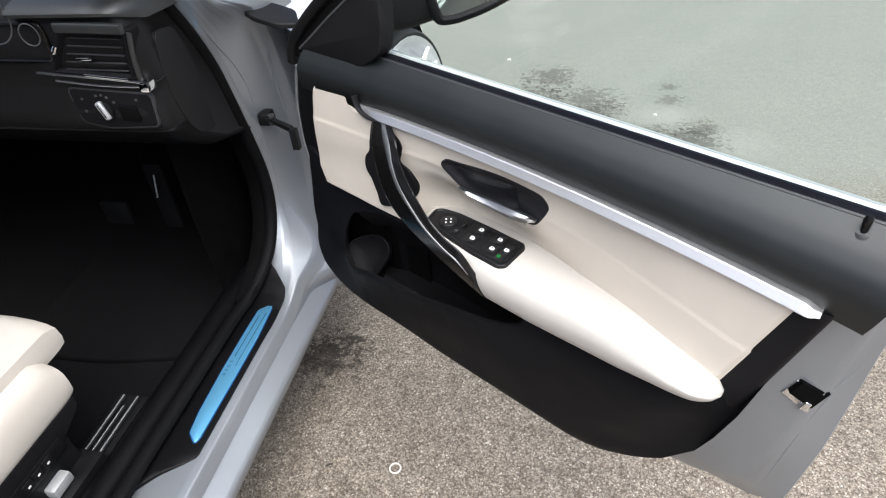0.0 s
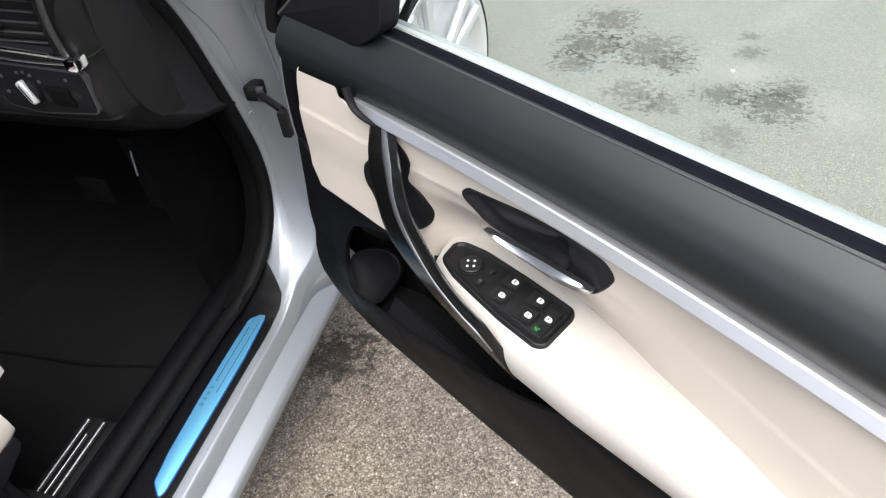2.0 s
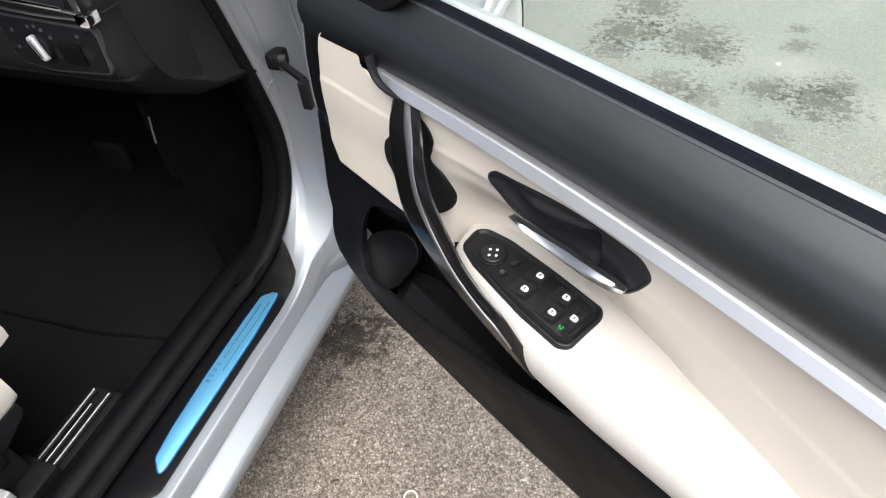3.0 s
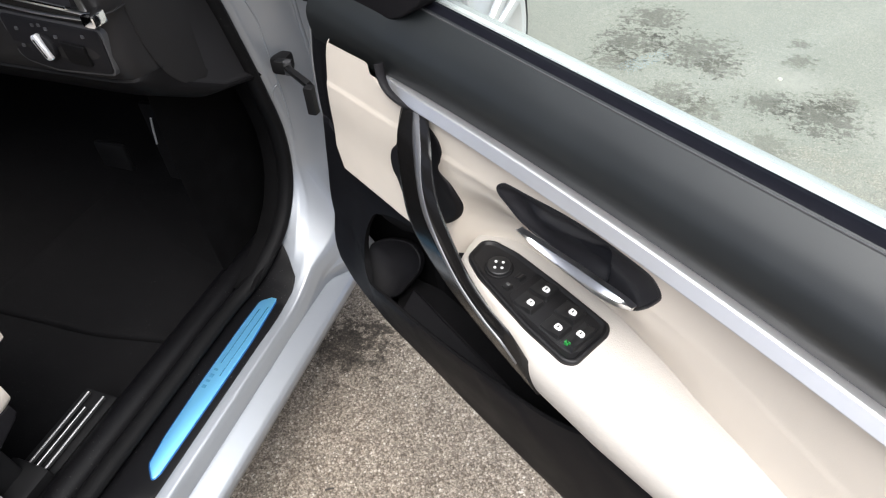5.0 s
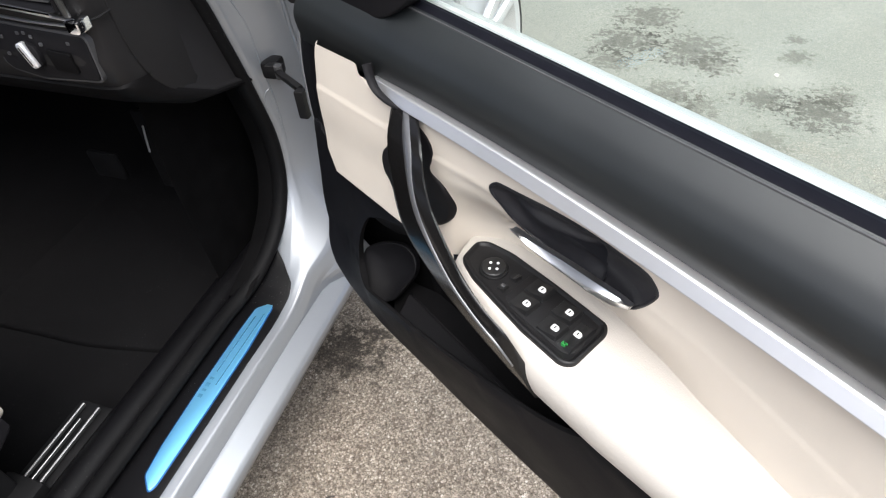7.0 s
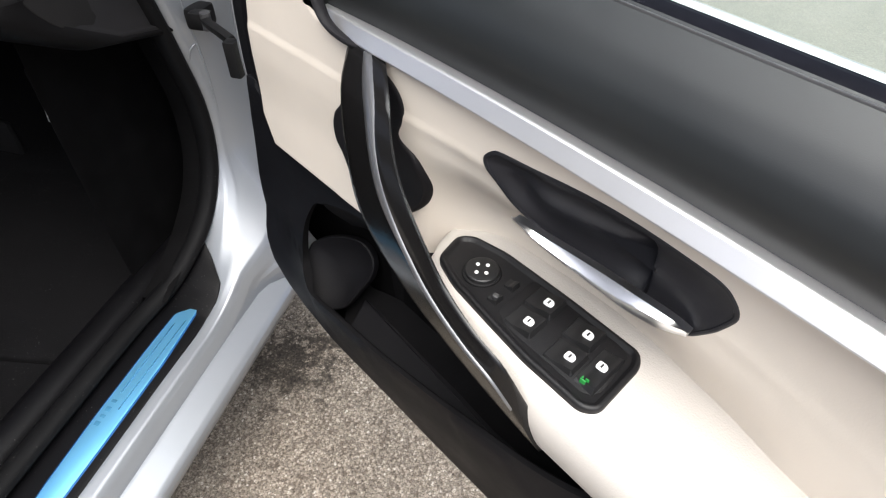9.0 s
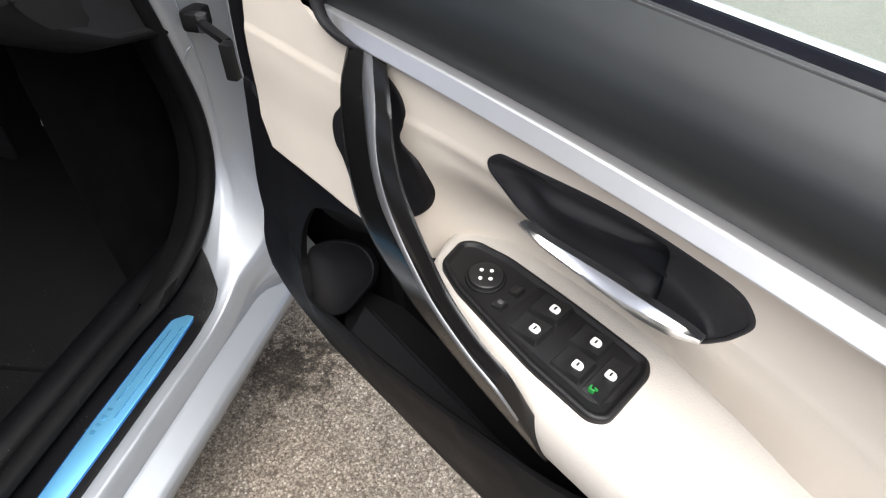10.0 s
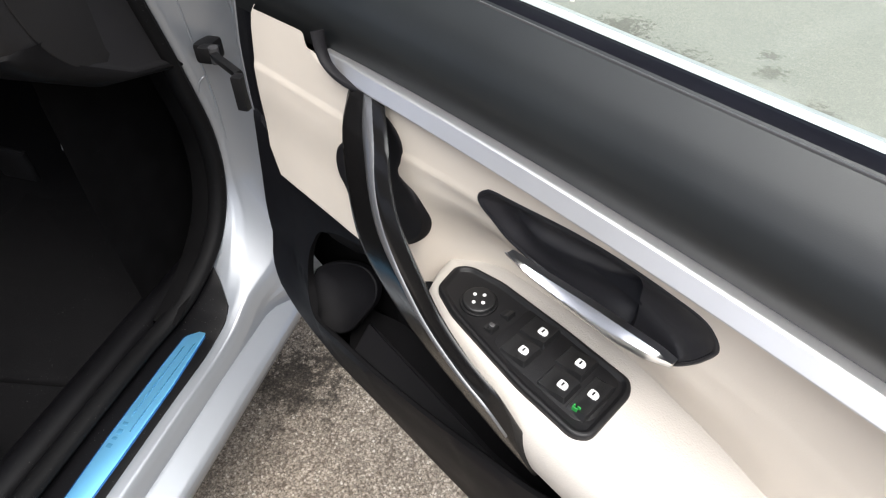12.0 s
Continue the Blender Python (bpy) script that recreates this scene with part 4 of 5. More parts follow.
def window_pane():
    rows = []
    for k in range(31):
        u = 0.19 + (0.955 - 0.19) * k / 30
        base, high = belt(u) - 0.03, belt(u) + along([0.19, 0.3, 0.5, 0.95], [0.10, 0.25, 0.36, 0.39], u)
        w, tilt = belt_w(u) - 0.0195, 0.22 * (high - base)
        rows.append([at(u, w, base), at(u, w + tilt, high), at(u, w + tilt - 0.004, high), at(u, w - 0.004, base)])
    return loft(rows)


pane = doorpart("window_pane", window_pane(), GLASS, "raised frameless tinted window pane", 20)
pane.visible_shadow = False


# mirror triangle, lock pin, latch and shut-face details
def sail():
    ring = rounded([(-0.006, 0.971), (0.06, 0.966), (0.122, 0.963), (0.150, 0.967), (0.178, 0.979), (0.209, 1.001), (0.213, 1.040), (0.206, 1.118), (0.190, 1.118), (0.134, 1.077), (0.073, 1.032), (0.020, 0.990)], 0.010)
    return slab(ring, -0.05, -0.019, lambda a, b, d: at(a, d - 0.16 * max(b - 0.985, 0), b), 0.003)


doorpart("mirror_triangle", sail(), BLACK, "black triangular trim behind the mirror")


def sail_seal():
    path = curve_through([at(-0.050, -0.040, 0.935), at(-0.032, -0.040, 0.978), at(0.010, -0.042, 1.018), at(0.055, -0.048, 1.056), at(0.10, -0.054, 1.089), at(0.16, -0.062, 1.126), at(0.22, -0.068, 1.155)], 30)
    return tube(path, 0.015, 0.011, (0, 1, 0), 14, 2.8)


doorpart("corner_seal", sail_seal(), RUBBER)
CORNER = [(-0.040, 0.945), (-0.028, 0.978), (0.012, 1.016), (0.057, 1.054), (0.10, 1.087), (0.16, 1.124), (0.205, 1.142), (0.206, 1.114), (0.134, 1.068), (0.073, 1.026), (0.022, 0.984), (0.0, 0.955)]
doorpart("frame_corner", slab([Vector(p) for p in CORNER], -0.075, -0.034, lambda a, b, d: at(a, d - 0.16 * max(b - 0.985, 0), b), 0.004), GLOSS, "black front corner of the window frame")


def sail_edge():
    path = curve_through([at(0.004, -0.019, 0.975), at(0.026, -0.021, 0.991), at(0.079, -0.027, 1.032), at(0.140, -0.034, 1.077), at(0.194, -0.040, 1.116)], 24)
    return tube(path, 0.0022, 0.0022, (0, 1, 0), 10)


# Paler thin tube draws the highlight along the triangle's front edge
doorpart("triangle_glint", sail_edge(), GREYTRIM, "grey line drawing the highlight on the mirror triangle's edge")
PIN = [0.0036, 0.0036, 0.0036, 0.0038, 0.0042, 0.0046, 0.0046, 0.0026]
doorpart("lock_pin", tube(curve_through([at(0.909, -0.008, 0.945), at(0.909, -0.008, 0.960), at(0.909, -0.008, 0.974)], 8), PIN, PIN, (1, 0, 0), 12), GLOSS, "black lock pin")
doorpart("pin_collar", tube([at(0.909, -0.008, 0.938), at(0.909, -0.008, 0.950), at(0.909, -0.008, 0.9535), at(0.909, -0.008, 0.952)], [0.0095, 0.0095, 0.0080, 0.0055], [0.0095, 0.0095, 0.0080, 0.0055], (1, 0, 0), 20), GREYTRIM)


def on_shut(v, z, lift=0.0):
    """A point of the painted shut face: v from the trim's edge outwards."""
    a, b = rear_edge(z) + 0.002, along([0.38, 0.58, 0.76, 1.0], [0.950, 0.969, 0.973, 0.980], z)
    w = along([0, 0.10, 0.50, 0.62, 0.67, 0.92, 1.0], [-0.032, -0.036, -0.055, -0.061, -0.071, -0.088, -0.098], v) + 0.6 * bow(a)
    return at(a + (b - a) * v + 0.55 * lift, w + 0.83 * lift, z)


def shut_plate(corners, lift, mat, name, label="", round_off=0.1):
    ring = rounded(corners, round_off, 4)
    rows = [[on_shut(p.x, p.y, d) for p in ring] for d in (-0.02, lift - 0.0012)] + [[on_shut(p.x, p.y, lift) for p in inset(ring, 0.0012)]]
    return doorpart(name, loft(rows), mat, label)


shut_plate([(0.24, 0.676), (0.30, 0.706), (0.72, 0.676), (0.62, 0.640)], 0.0045, CHROME, "latch_plate", "bright steel latch plate", 0.006)
shut_plate([(0.29, 0.682), (0.33, 0.708), (0.70, 0.683), (0.60, 0.656)], 0.0090, material("latch_black", (0.002, 0.002, 0.002), 0.7, 0, 0.1, 40, spec=0.05), "latch_mouth", "black latch mouth", 0.005)
shut_plate([(0.47, 0.656), (0.50, 0.672), (0.57, 0.668), (0.55, 0.651)], 0.0120, CHROME, "latch_claw", "", 0.004)
DRAIN = [Vector((0.665 + 0.055 * math.cos(2 * math.pi * k / 16), 0.4445 + 0.0065 * math.sin(2 * math.pi * k / 16))) for k in range(16)]
doorpart("drain_plug", loft([[on_shut(p.x, p.y, d) for p in DRAIN] for d in (-0.02, 0.002)] + [[on_shut(p.x, p.y, 0.003) for p in inset(DRAIN, 0.0012)]]), RUBBER, "small black drain plug")
for ends in (((0.72, 0.690), (0.80, 0.720), (0.90, 0.750)), ((0.74, 0.44), (0.72, 0.50), (0.70, 0.56), (0.70, 0.62), (0.74, 0.68))):
    doorpart("pressed_bead", tube(curve_through([on_shut(v, z, 0.0012) for v, z in ends], 20), 0.0032, 0.0022, (0.55, -0.83, 0), 8), SILVER)


# outside mirror
def mirror_place(a, b, d):
    base = at(0.205, -0.150, 1.0)
    across = at(0.55, -0.83, 0.02).normalized()
    up = Vector((0, 0, 1))
    return base + across * a + up * b + across.cross(up) * d


MIRROR_RING = rounded([(-0.005, 0.052), (0.010, 0.006), (0.045, 0.003), (0.10, 0.012), (0.168, 0.034), (0.190, 0.09), (0.182, 0.15), (0.15, 0.172), (0.0, 0.172), (-0.012, 0.12)], 0.022, 6)
doorpart("mirror_housing", slab(MIRROR_RING, -0.09, 0.012, mirror_place, 0.012, 4, dish=0.010, dish_inset=0.008), BLACK, "black mirror housing")
doorpart("mirror_face", slab(inset(MIRROR_RING, 0.013), -0.004, 0.0045, mirror_place, 0.001), MIRROR, "mirror glass reflecting the tarmac")
doorpart("mirror_arm", tube(curve_through([at(0.15, -0.045, 1.066), at(0.158, -0.09, 1.064), at(0.172, -0.13, 1.062), at(0.190, -0.18, 1.066)], 16), 0.055, 0.028, (0, 0, 1), 20, 3), BLACK, "black mirror arm")


# hinge side: check strap, hinge, wiring boot, front edge seal
def front_seal():
    path = curve_through([at(along([0.46, 0.50, 0.55, 0.61, 0.68, 0.74, 0.78, 0.85, 0.96], [-0.036, -0.050, -0.060, -0.058, -0.044, -0.033, -0.020, -0.012, 0.0], z) - 0.006, -0.034, z) for z in (0.47, 0.52, 0.60, 0.70, 0.80, 0.90, 0.96)], 30)
    return tube(path, 0.007, 0.010, (1, 0, 0), 10)


doorpart("edge_seal", front_seal(), RUBBER)

# --- body side ---
OPENING = [(0.20, 0.352), (0.80, 0.352), (1.20, 0.352), (1.36, 0.353), (1.445, 0.388), (1.515, 0.440), (1.556, 0.510), (1.566, 0.60), (1.548, 0.70), (1.520, 0.81), (1.486, 0.92), (1.424, 1.03), (1.358, 1.11), (1.23, 1.21), (0.95, 1.32), (0.55, 1.37)]


def opening_rows(offsets, n=90, start=0):
    """Rows alongside the door opening: each offset is x and how far out from the opening's edge, as seen from the side."""
    mid = curve_through([(0, y, z) for y, z in OPENING[start:]], n)
    rows = []
    for i, p in enumerate(mid):
        a = (mid[min(i + 1, n - 1)] - mid[max(i - 1, 0)]).normalized()
        away = Vector((0, a.z, -a.y))
        row = []
        for x, out in offsets:
            q = p + away * out
            row.append(Vector((x, q.y, q.z)))
        rows.append(row)
    return rows


carpart("door_seal", tube([Vector((r[0].x + 0.028 * (smooth(1.30, 1.50, r[0].y) if r[0].z < 0.5 else 1.0), r[0].y, r[0].z)) for r in opening_rows([(-0.474, -0.004)], 140)], 0.017, 0.012, (1, 0, 0), 12), SEAL_BLACK, "black rubber door seal")


SILL = [(-0.470, 0.020), (-0.440, 0.018), (-0.400, 0.014), (-0.378, 0.0125), (-0.3635, 0.0145), (-0.3575, 0.022), (-0.3505, 0.041), (-0.3495, 0.050), (-0.3485, 0.062), (-0.348, 0.075), (-0.348, 0.09), (-0.35, 0.12), (-0.36, 0.16)]
JAMB = [(-0.446, -0.002), (-0.430, 0.002), (-0.414, 0.006), (-0.398, 0.017), (-0.350, 0.050), (-0.341, 0.060), (-0.327, 0.085), (-0.319, 0.094), (-0.290, 0.105), (-0.275, 0.112), (-0.264, 0.125), (-0.262, 0.17), (-0.262, 0.24)]
HINGE_FACE = [(-0.446, -0.002), (-0.440, 0.002), (-0.433, 0.007), (-0.425, 0.013), (-0.418, 0.026), (-0.412, 0.038), (-0.399, 0.064), (-0.391, 0.080), (-0.384, 0.095), (-0.375, 0.104), (-0.36, 0.115), (-0.35, 0.16), (-0.35, 0.24)]
PILLAR = [(-0.446, -0.002), (-0.438, 0.002), (-0.426, 0.005), (-0.416, 0.008), (-0.408, 0.010), (-0.400, 0.014), (-0.390, 0.018), (-0.382, 0.022), (-0.380, 0.027), (-0.383, 0.032), (-0.392, 0.038), (-0.41, 0.044), (-0.43, 0.05)]


def matched(section, r=0.0035):
    """A section with its corners rounded, point for point, so that like edges of two sections stay matched."""
    pts = [Vector(p) for p in section]
    out = [pts[0]]
    for a, b, c in zip(pts, pts[1:], pts[2:]):
        back, on = a - b, c - b
        p, q = b + back * min(r / back.length, 0.42), b + on * min(r / on.length, 0.42)
        out += [p.lerp(b, -0.12)] + [p.lerp(b, t).lerp(b.lerp(q, t), t) for t in (0, 0.25, 0.5, 0.75, 1)] + [q.lerp(b, -0.12)]
    return [(p.x, p.y) for p in out + [pts[-1]]]


def body_side():
    """The sill's stepped section runs round the corner into the pillar's jamb."""
    n = 150
    low, high, hinged, above = (opening_rows(matched(section), n) for section in (SILL, JAMB, HINGE_FACE, PILLAR))
    rows = []
    for i in range(n):
        t = smooth(1.43, 1.535, low[i][0].y) if low[i][0].z < 0.52 else 1.0
        up = smooth(0.93, 1.06, low[i][0].z)
        fold = smooth(0.41, 0.53, low[i][0].z)
        row = [a.lerp(b, t).lerp(c, fold).lerp(d, up) for a, b, c, d in zip(low[i], high[i], hinged[i], above[i])]
        rows.append(row)
    return loft(rows, closed=False)


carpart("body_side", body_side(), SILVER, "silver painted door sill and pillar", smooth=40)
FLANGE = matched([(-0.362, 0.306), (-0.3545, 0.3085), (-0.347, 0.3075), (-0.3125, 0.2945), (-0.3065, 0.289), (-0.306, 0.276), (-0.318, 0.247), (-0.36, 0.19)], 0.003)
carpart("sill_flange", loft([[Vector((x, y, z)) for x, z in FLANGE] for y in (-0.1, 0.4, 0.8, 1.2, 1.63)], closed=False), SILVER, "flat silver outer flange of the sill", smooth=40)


def tread_section(y):
    z = 0.342 + along([1.36, 1.40, 1.445, 1.515], [0, 0.012, 0.036, 0.090], y)
    right = along([0.87, 0.905, 0.935, 0.95, 1.395, 1.42, 1.455, 1.49], [-0.470, -0.440, -0.397, -0.3805, -0.3805, -0.387, -0.419, -0.460], y)
    left = -0.476 + 0.02 * smooth(1.40, 1.50, y)
    return [Vector((x, y, z + d)) for x, d in ((left, -0.02), (left, 0.0), (0.5 * (left + right), 0.0005), (right - 0.005, 0.0), (right - 0.001, -0.002), (right, -0.006), (right, -0.02))]


carpart("sill_tread", loft([tread_section(0.87 + 0.62 * k / 80) for k in range(81)]), SILL_BLACK, "black plastic sill tread")
PRINT = material("film_print", (0.12, 0.40, 0.68), 0.32, 0.75, 0.1, 40)
PLATE = [(-0.402, 0.976), (-0.397, 0.988), (-0.396, 1.13), (-0.3965, 1.26), (-0.404, 1.379), (-0.4335, 1.352), (-0.4350, 1.29), (-0.4345, 1.16), (-0.4305, 1.05), (-0.424, 0.998)]
plate = carpart("tread_plate", slab(rounded(PLATE, 0.006), 0.340, 0.3445, lambda a, b, d: Vector((a, b, d)), 0.0015), FILM, "metal tread plate under blue film")
carpart("plate_rim", slab(inset(rounded(PLATE, 0.006), -0.0022), 0.338, 0.3432, lambda a, b, d: Vector((a, b, d)), 0.001), material("film_edge", (0.02, 0.10, 0.28), 0.25, 0.3, 0.1, 20), "", plate).matrix_parent_inverse = Matrix.Identity(4)
for k, (y0, y1) in enumerate(((1.145, 1.152), (1.158, 1.163), (1.168, 1.176), (1.183, 1.188))):
    carpart("plate_mark", slab(rounded([(-0.428, y0), (-0.420, y0), (-0.420, y1), (-0.428, y1)], 0.001, 3), 0.344, 0.3448, lambda a, b, d: Vector((a, b, d)), 0.0002), PRINT, "", plate).matrix_parent_inverse = Matrix.Identity(4)


GROOVE = material("pressed_film_groove", (0.06, 0.27, 0.55), 0.2, 0.6, 0.1, 30, coat=0.6)
for x0, y0, y1 in ((-0.4085, 1.175, 1.345), (-0.4225, 1.20, 1.335)):
    carpart("plate_groove", slab(rounded([(x0 - 0.0016, y0), (x0 + 0.0002, y0), (x0 + 0.0006, y1), (x0 - 0.0014, y1 - 0.004)], 0.0008, 3), 0.344, 0.3448, lambda a, b, d: Vector((a, b, d)), 0.0002), GROOVE, "", plate).matrix_parent_inverse = Matrix.Identity(4)
carpart("seal_seam", tube([Vector((-0.4865, -0.1 + 1.46 * k / 30, 0.3555)) for k in range(31)], 0.0016, 0.0022, (1, 0, 0), 8), VOID_BLACK, "dark seam along the door seal")


# pressed folds and beads on the pillar
def pressing(points, half, n=40):
    return tube(curve_through(points, n), [half * min(1.0, 0.15 + 6 * min(k, n - 1 - k) / (n - 1)) for k in range(n)], half, (1, 0, 0), 10)


for points, half in (([(-0.418, 1.450, 1.008), (-0.421, 1.491, 0.949), (-0.416, 1.527, 0.893), (-0.414, 1.550, 0.836), (-0.416, 1.560, 0.779), (-0.4185, 1.572, 0.706), (-0.4205, 1.578, 0.666), (-0.4225, 1.582, 0.621), (-0.4235, 1.583, 0.584)], 0.0017),
                     ([(-0.432, 1.561, 0.680), (-0.427, 1.561, 0.695), (-0.422, 1.565, 0.704), (-0.418, 1.573, 0.706)], 0.0012),
                     ([(-0.370, 1.610, 0.892), (-0.377, 1.609, 0.875), (-0.379, 1.616, 0.841), (-0.382, 1.624, 0.801), (-0.384, 1.635, 0.753), (-0.389, 1.641, 0.715)], 0.0040)):
    carpart("pillar_pressing", pressing(points, half), SILVER)


# check strap and hinge between pillar and door
def strap():
    bm = tube(curve_through([(-0.398, 1.566, 0.750), (-0.370, 1.545, 0.753), (-0.338, 1.521, 0.757), (-0.303, 1.497, 0.758)], 12), 0.0055, 0.0085, (0, 1, 0.2), 8, 4)
    box((-0.414, 1.554, 0.734), (-0.386, 1.590, 0.764), 0.006, bm)
    box((-0.402, 1.546, 0.742), (-0.372, 1.566, 0.764), 0.005, bm)
    return bm


carpart("check_strap", strap(), RUBBER, "black door check strap")
carpart("strap_pivot", tube([Vector((-0.376, 1.551, 0.742)), Vector((-0.375, 1.550, 0.766))], 0.007, 0.007, (1, 0, 0), 16), GREYTRIM, "dark grey pivot of the check strap")
carpart("hinge", box((-0.297, 1.464, 0.726), (-0.281, 1.480, 0.774), 0.003), RUBBER, "dark door hinge")

# wing, bonnet and front wheel ahead of the door
WING = [(1.60, 0.30, 0.98), (1.75, 0.30, 0.975), (1.95, 0.68, 0.96), (2.10, 0.705, 0.945), (2.36, 0.715, 0.925), (2.62, 0.70, 0.90), (2.74, 0.62, 0.88), (2.82, 0.34, 0.86), (3.0, 0.30, 0.82)]


def wing():
    rows = []
    for y, low, top in WING:
        tuck = -0.40 * max(y - 2.55, 0)
        rows.append([Vector((x + tuck, y, z)) for x, z in ((-0.34, low), (-0.275, low), (-0.255, low + 0.3 * (top - 0.06 - low)), (-0.262, low + 0.7 * (top - 0.06 - low)), (-0.295, top - 0.05), (-0.36, top - 0.012), (-0.46, top + 0.006), (-0.55, top + 0.012))])
    return loft(rows, closed=False)


carpart("wing", wing(), SILVER_SKYLIT, "silver front wing")


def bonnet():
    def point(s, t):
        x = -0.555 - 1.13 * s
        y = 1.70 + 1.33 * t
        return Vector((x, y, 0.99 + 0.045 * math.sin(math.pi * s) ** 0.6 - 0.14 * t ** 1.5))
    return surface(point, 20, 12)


carpart("bonnet", bonnet(), SILVER_SKYLIT, "silver bonnet")
carpart("scuttle", tube(curve_through([(-0.47, 1.64, 0.955), (-0.62, 1.70, 0.96), (-1.1, 1.76, 0.98), (-1.7, 1.72, 0.96)], 20), 0.025, 0.015, (0, 1, 0), 10), RUBBER, "black windscreen scuttle")
carpart("windscreen_seal", tube([r[0] for r in opening_rows([(-0.430, 0.070)], 40, 9)], 0.013, 0.012, (1, 0, 0), 10), RUBBER, "black windscreen edge seal")
carpart("scuttle_corner", slab(rounded([(-0.440, 1.68), (-0.285, 1.60), (-0.250, 1.53), (-0.290, 1.51), (-0.350, 1.53), (-0.405, 1.585)], 0.012, 4), -0.006, 0.004, lambda a, b, d: Vector((a, b, 0.988 + d - 0.15 * max(a + 0.36, 0))), 0.003), RUBBER, "black plastic scuttle corner")


def build_wheel():
    """The front wheel, steered a little towards the kerb side."""
    cy, cz, r = 2.36, 0.338, 0.338
    turn = Matrix.Translation((-0.382, cy, 0)) @ Matrix.Rotation(radians(-13), 4, 'Z') @ Matrix.Translation((0.36, -cy, 0))

    def steered(bm):
        bm.transform(turn)
        return bm

    def ring(points, n=40):
        rows = []
        for k in range(n + 1):
            a = 2 * math.pi * k / n
            rows.append([Vector((x, cy + q * math.cos(a), cz + q * math.sin(a))) for x, q in points])
        return loft(rows, closed=True, caps=False)
    tyre = carpart("wheel", steered(ring([(-0.46, 0.285), (-0.47, 0.31), (-0.455, 0.330), (-0.30, r), (-0.268, 0.332), (-0.252, 0.322), (-0.254, 0.312), (-0.30, 0.285)])), TYRE, "front wheel with a black tyre")
    part("rim", steered(ring([(-0.30, 0.296), (-0.258, 0.313), (-0.252, 0.310), (-0.258, 0.292), (-0.300, 0.270), (-0.315, 0.05), (-0.33, 0.05), (-0.33, 0.27)])), ALLOY, tyre, "bright alloy rim")
    for k in range(10):
        a = 2 * math.pi * (k // 2) / 5 + 0.62 + (0.16 if k % 2 else -0.16)
        mid = Vector((0, math.cos(a), math.sin(a)))
        path = [Vector((-0.285, cy, cz)) + mid * 0.04, Vector((-0.272, cy, cz)) + mid * 0.12, Vector((-0.262, cy, cz)) + mid * 0.296]
        part("spoke", steered(tube(curve_through(path, 8), [0.022 - 0.0006 * j for j in range(8)], 0.012, Vector((0, -math.sin(a), math.cos(a))), 8, 3)), ALLOY, tyre)
    hub = [Vector((cy + 0.05 * math.cos(2 * math.pi * j / 20), cz + 0.05 * math.sin(2 * math.pi * j / 20))) for j in range(20)]
    part("hub", steered(slab(hub, -0.36, -0.272, lambda p, q, d: Vector((d, p, q)), 0.006)), ALLOY, tyre)


build_wheel()
carpart("wheel_arch", surface(lambda s, t: Vector((-0.29 - 0.25 * t, 2.36 - 0.40 * math.cos(math.pi * s), 0.32 + 0.40 * math.sin(math.pi * s))), 24, 2), RUBBER, "black wheel arch liner")


# --- cabin ---
def floor():
    def point(s, t):
        x = -0.565 - 1.20 * s
        y = -0.5 + 2.55 * t
        z = 0.215 + 0.08 * (1 - smooth(0.0, 0.05, s)) + 0.34 * smooth(0.80, 1.0, t) + 0.004 * noise.noise(Vector((x * 9, y * 9, 0)))
        return Vector((x, y, z))
    return surface(point, 40, 60)


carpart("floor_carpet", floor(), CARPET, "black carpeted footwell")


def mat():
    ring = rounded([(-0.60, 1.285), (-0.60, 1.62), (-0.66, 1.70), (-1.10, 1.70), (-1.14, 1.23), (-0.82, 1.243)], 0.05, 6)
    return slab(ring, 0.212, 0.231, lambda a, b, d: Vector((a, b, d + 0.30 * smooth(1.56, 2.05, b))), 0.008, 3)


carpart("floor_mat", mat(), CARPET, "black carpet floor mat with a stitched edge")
carpart("pillar_lining", loft(opening_rows([(-0.446, -0.010), (-0.465, -0.012), (-0.495, -0.004), (-0.515, 0.03), (-0.53, 0.10), (-0.54, 0.40)], 80, 3), closed=False), VOID_BLACK, "black pillar lining")
carpart("kick_panel", surface(lambda s, t: Vector((-0.535 - 0.02 * math.sin(math.pi * t), 1.40 + 0.70 * s, 0.20 + 0.75 * t)), 12, 10), VOID_BLACK, "black kick panel")
carpart("sill_trim", loft([[Vector((x, y, z)) for x, z in ((-0.472, 0.300), (-0.474, 0.338), (-0.481, 0.3455), (-0.496, 0.346), (-0.503, 0.340), (-0.506, 0.334), (-0.510, 0.340), (-0.518, 0.349), (-0.540, 0.351), (-0.560, 0.340), (-0.573, 0.31), (-0.578, 0.20))] for y in (-0.1, 0.4, 0.8, 1.1, 1.3, 1.42, 1.52)], closed=False), SILL_BLACK, "black inner sill trim", smooth=50)

# pedals
carpart("accelerator", box((-0.800, 1.585, 0.40), (-0.745, 1.60, 0.60), 0.006), RUBBER, "black accelerator pedal")
carpart("pedal_edge", tube(curve_through([(-0.752, 1.562, 0.585), (-0.761, 1.563, 0.55), (-0.770, 1.565, 0.515)], 8), 0.0022, 0.002, (1, 0, 0), 8), MOULDING, "bright pedal edge")
carpart("brake_pedal", box((-0.960, 1.56, 0.42), (-0.875, 1.575, 0.49), 0.008), RUBBER, "black brake pedal")

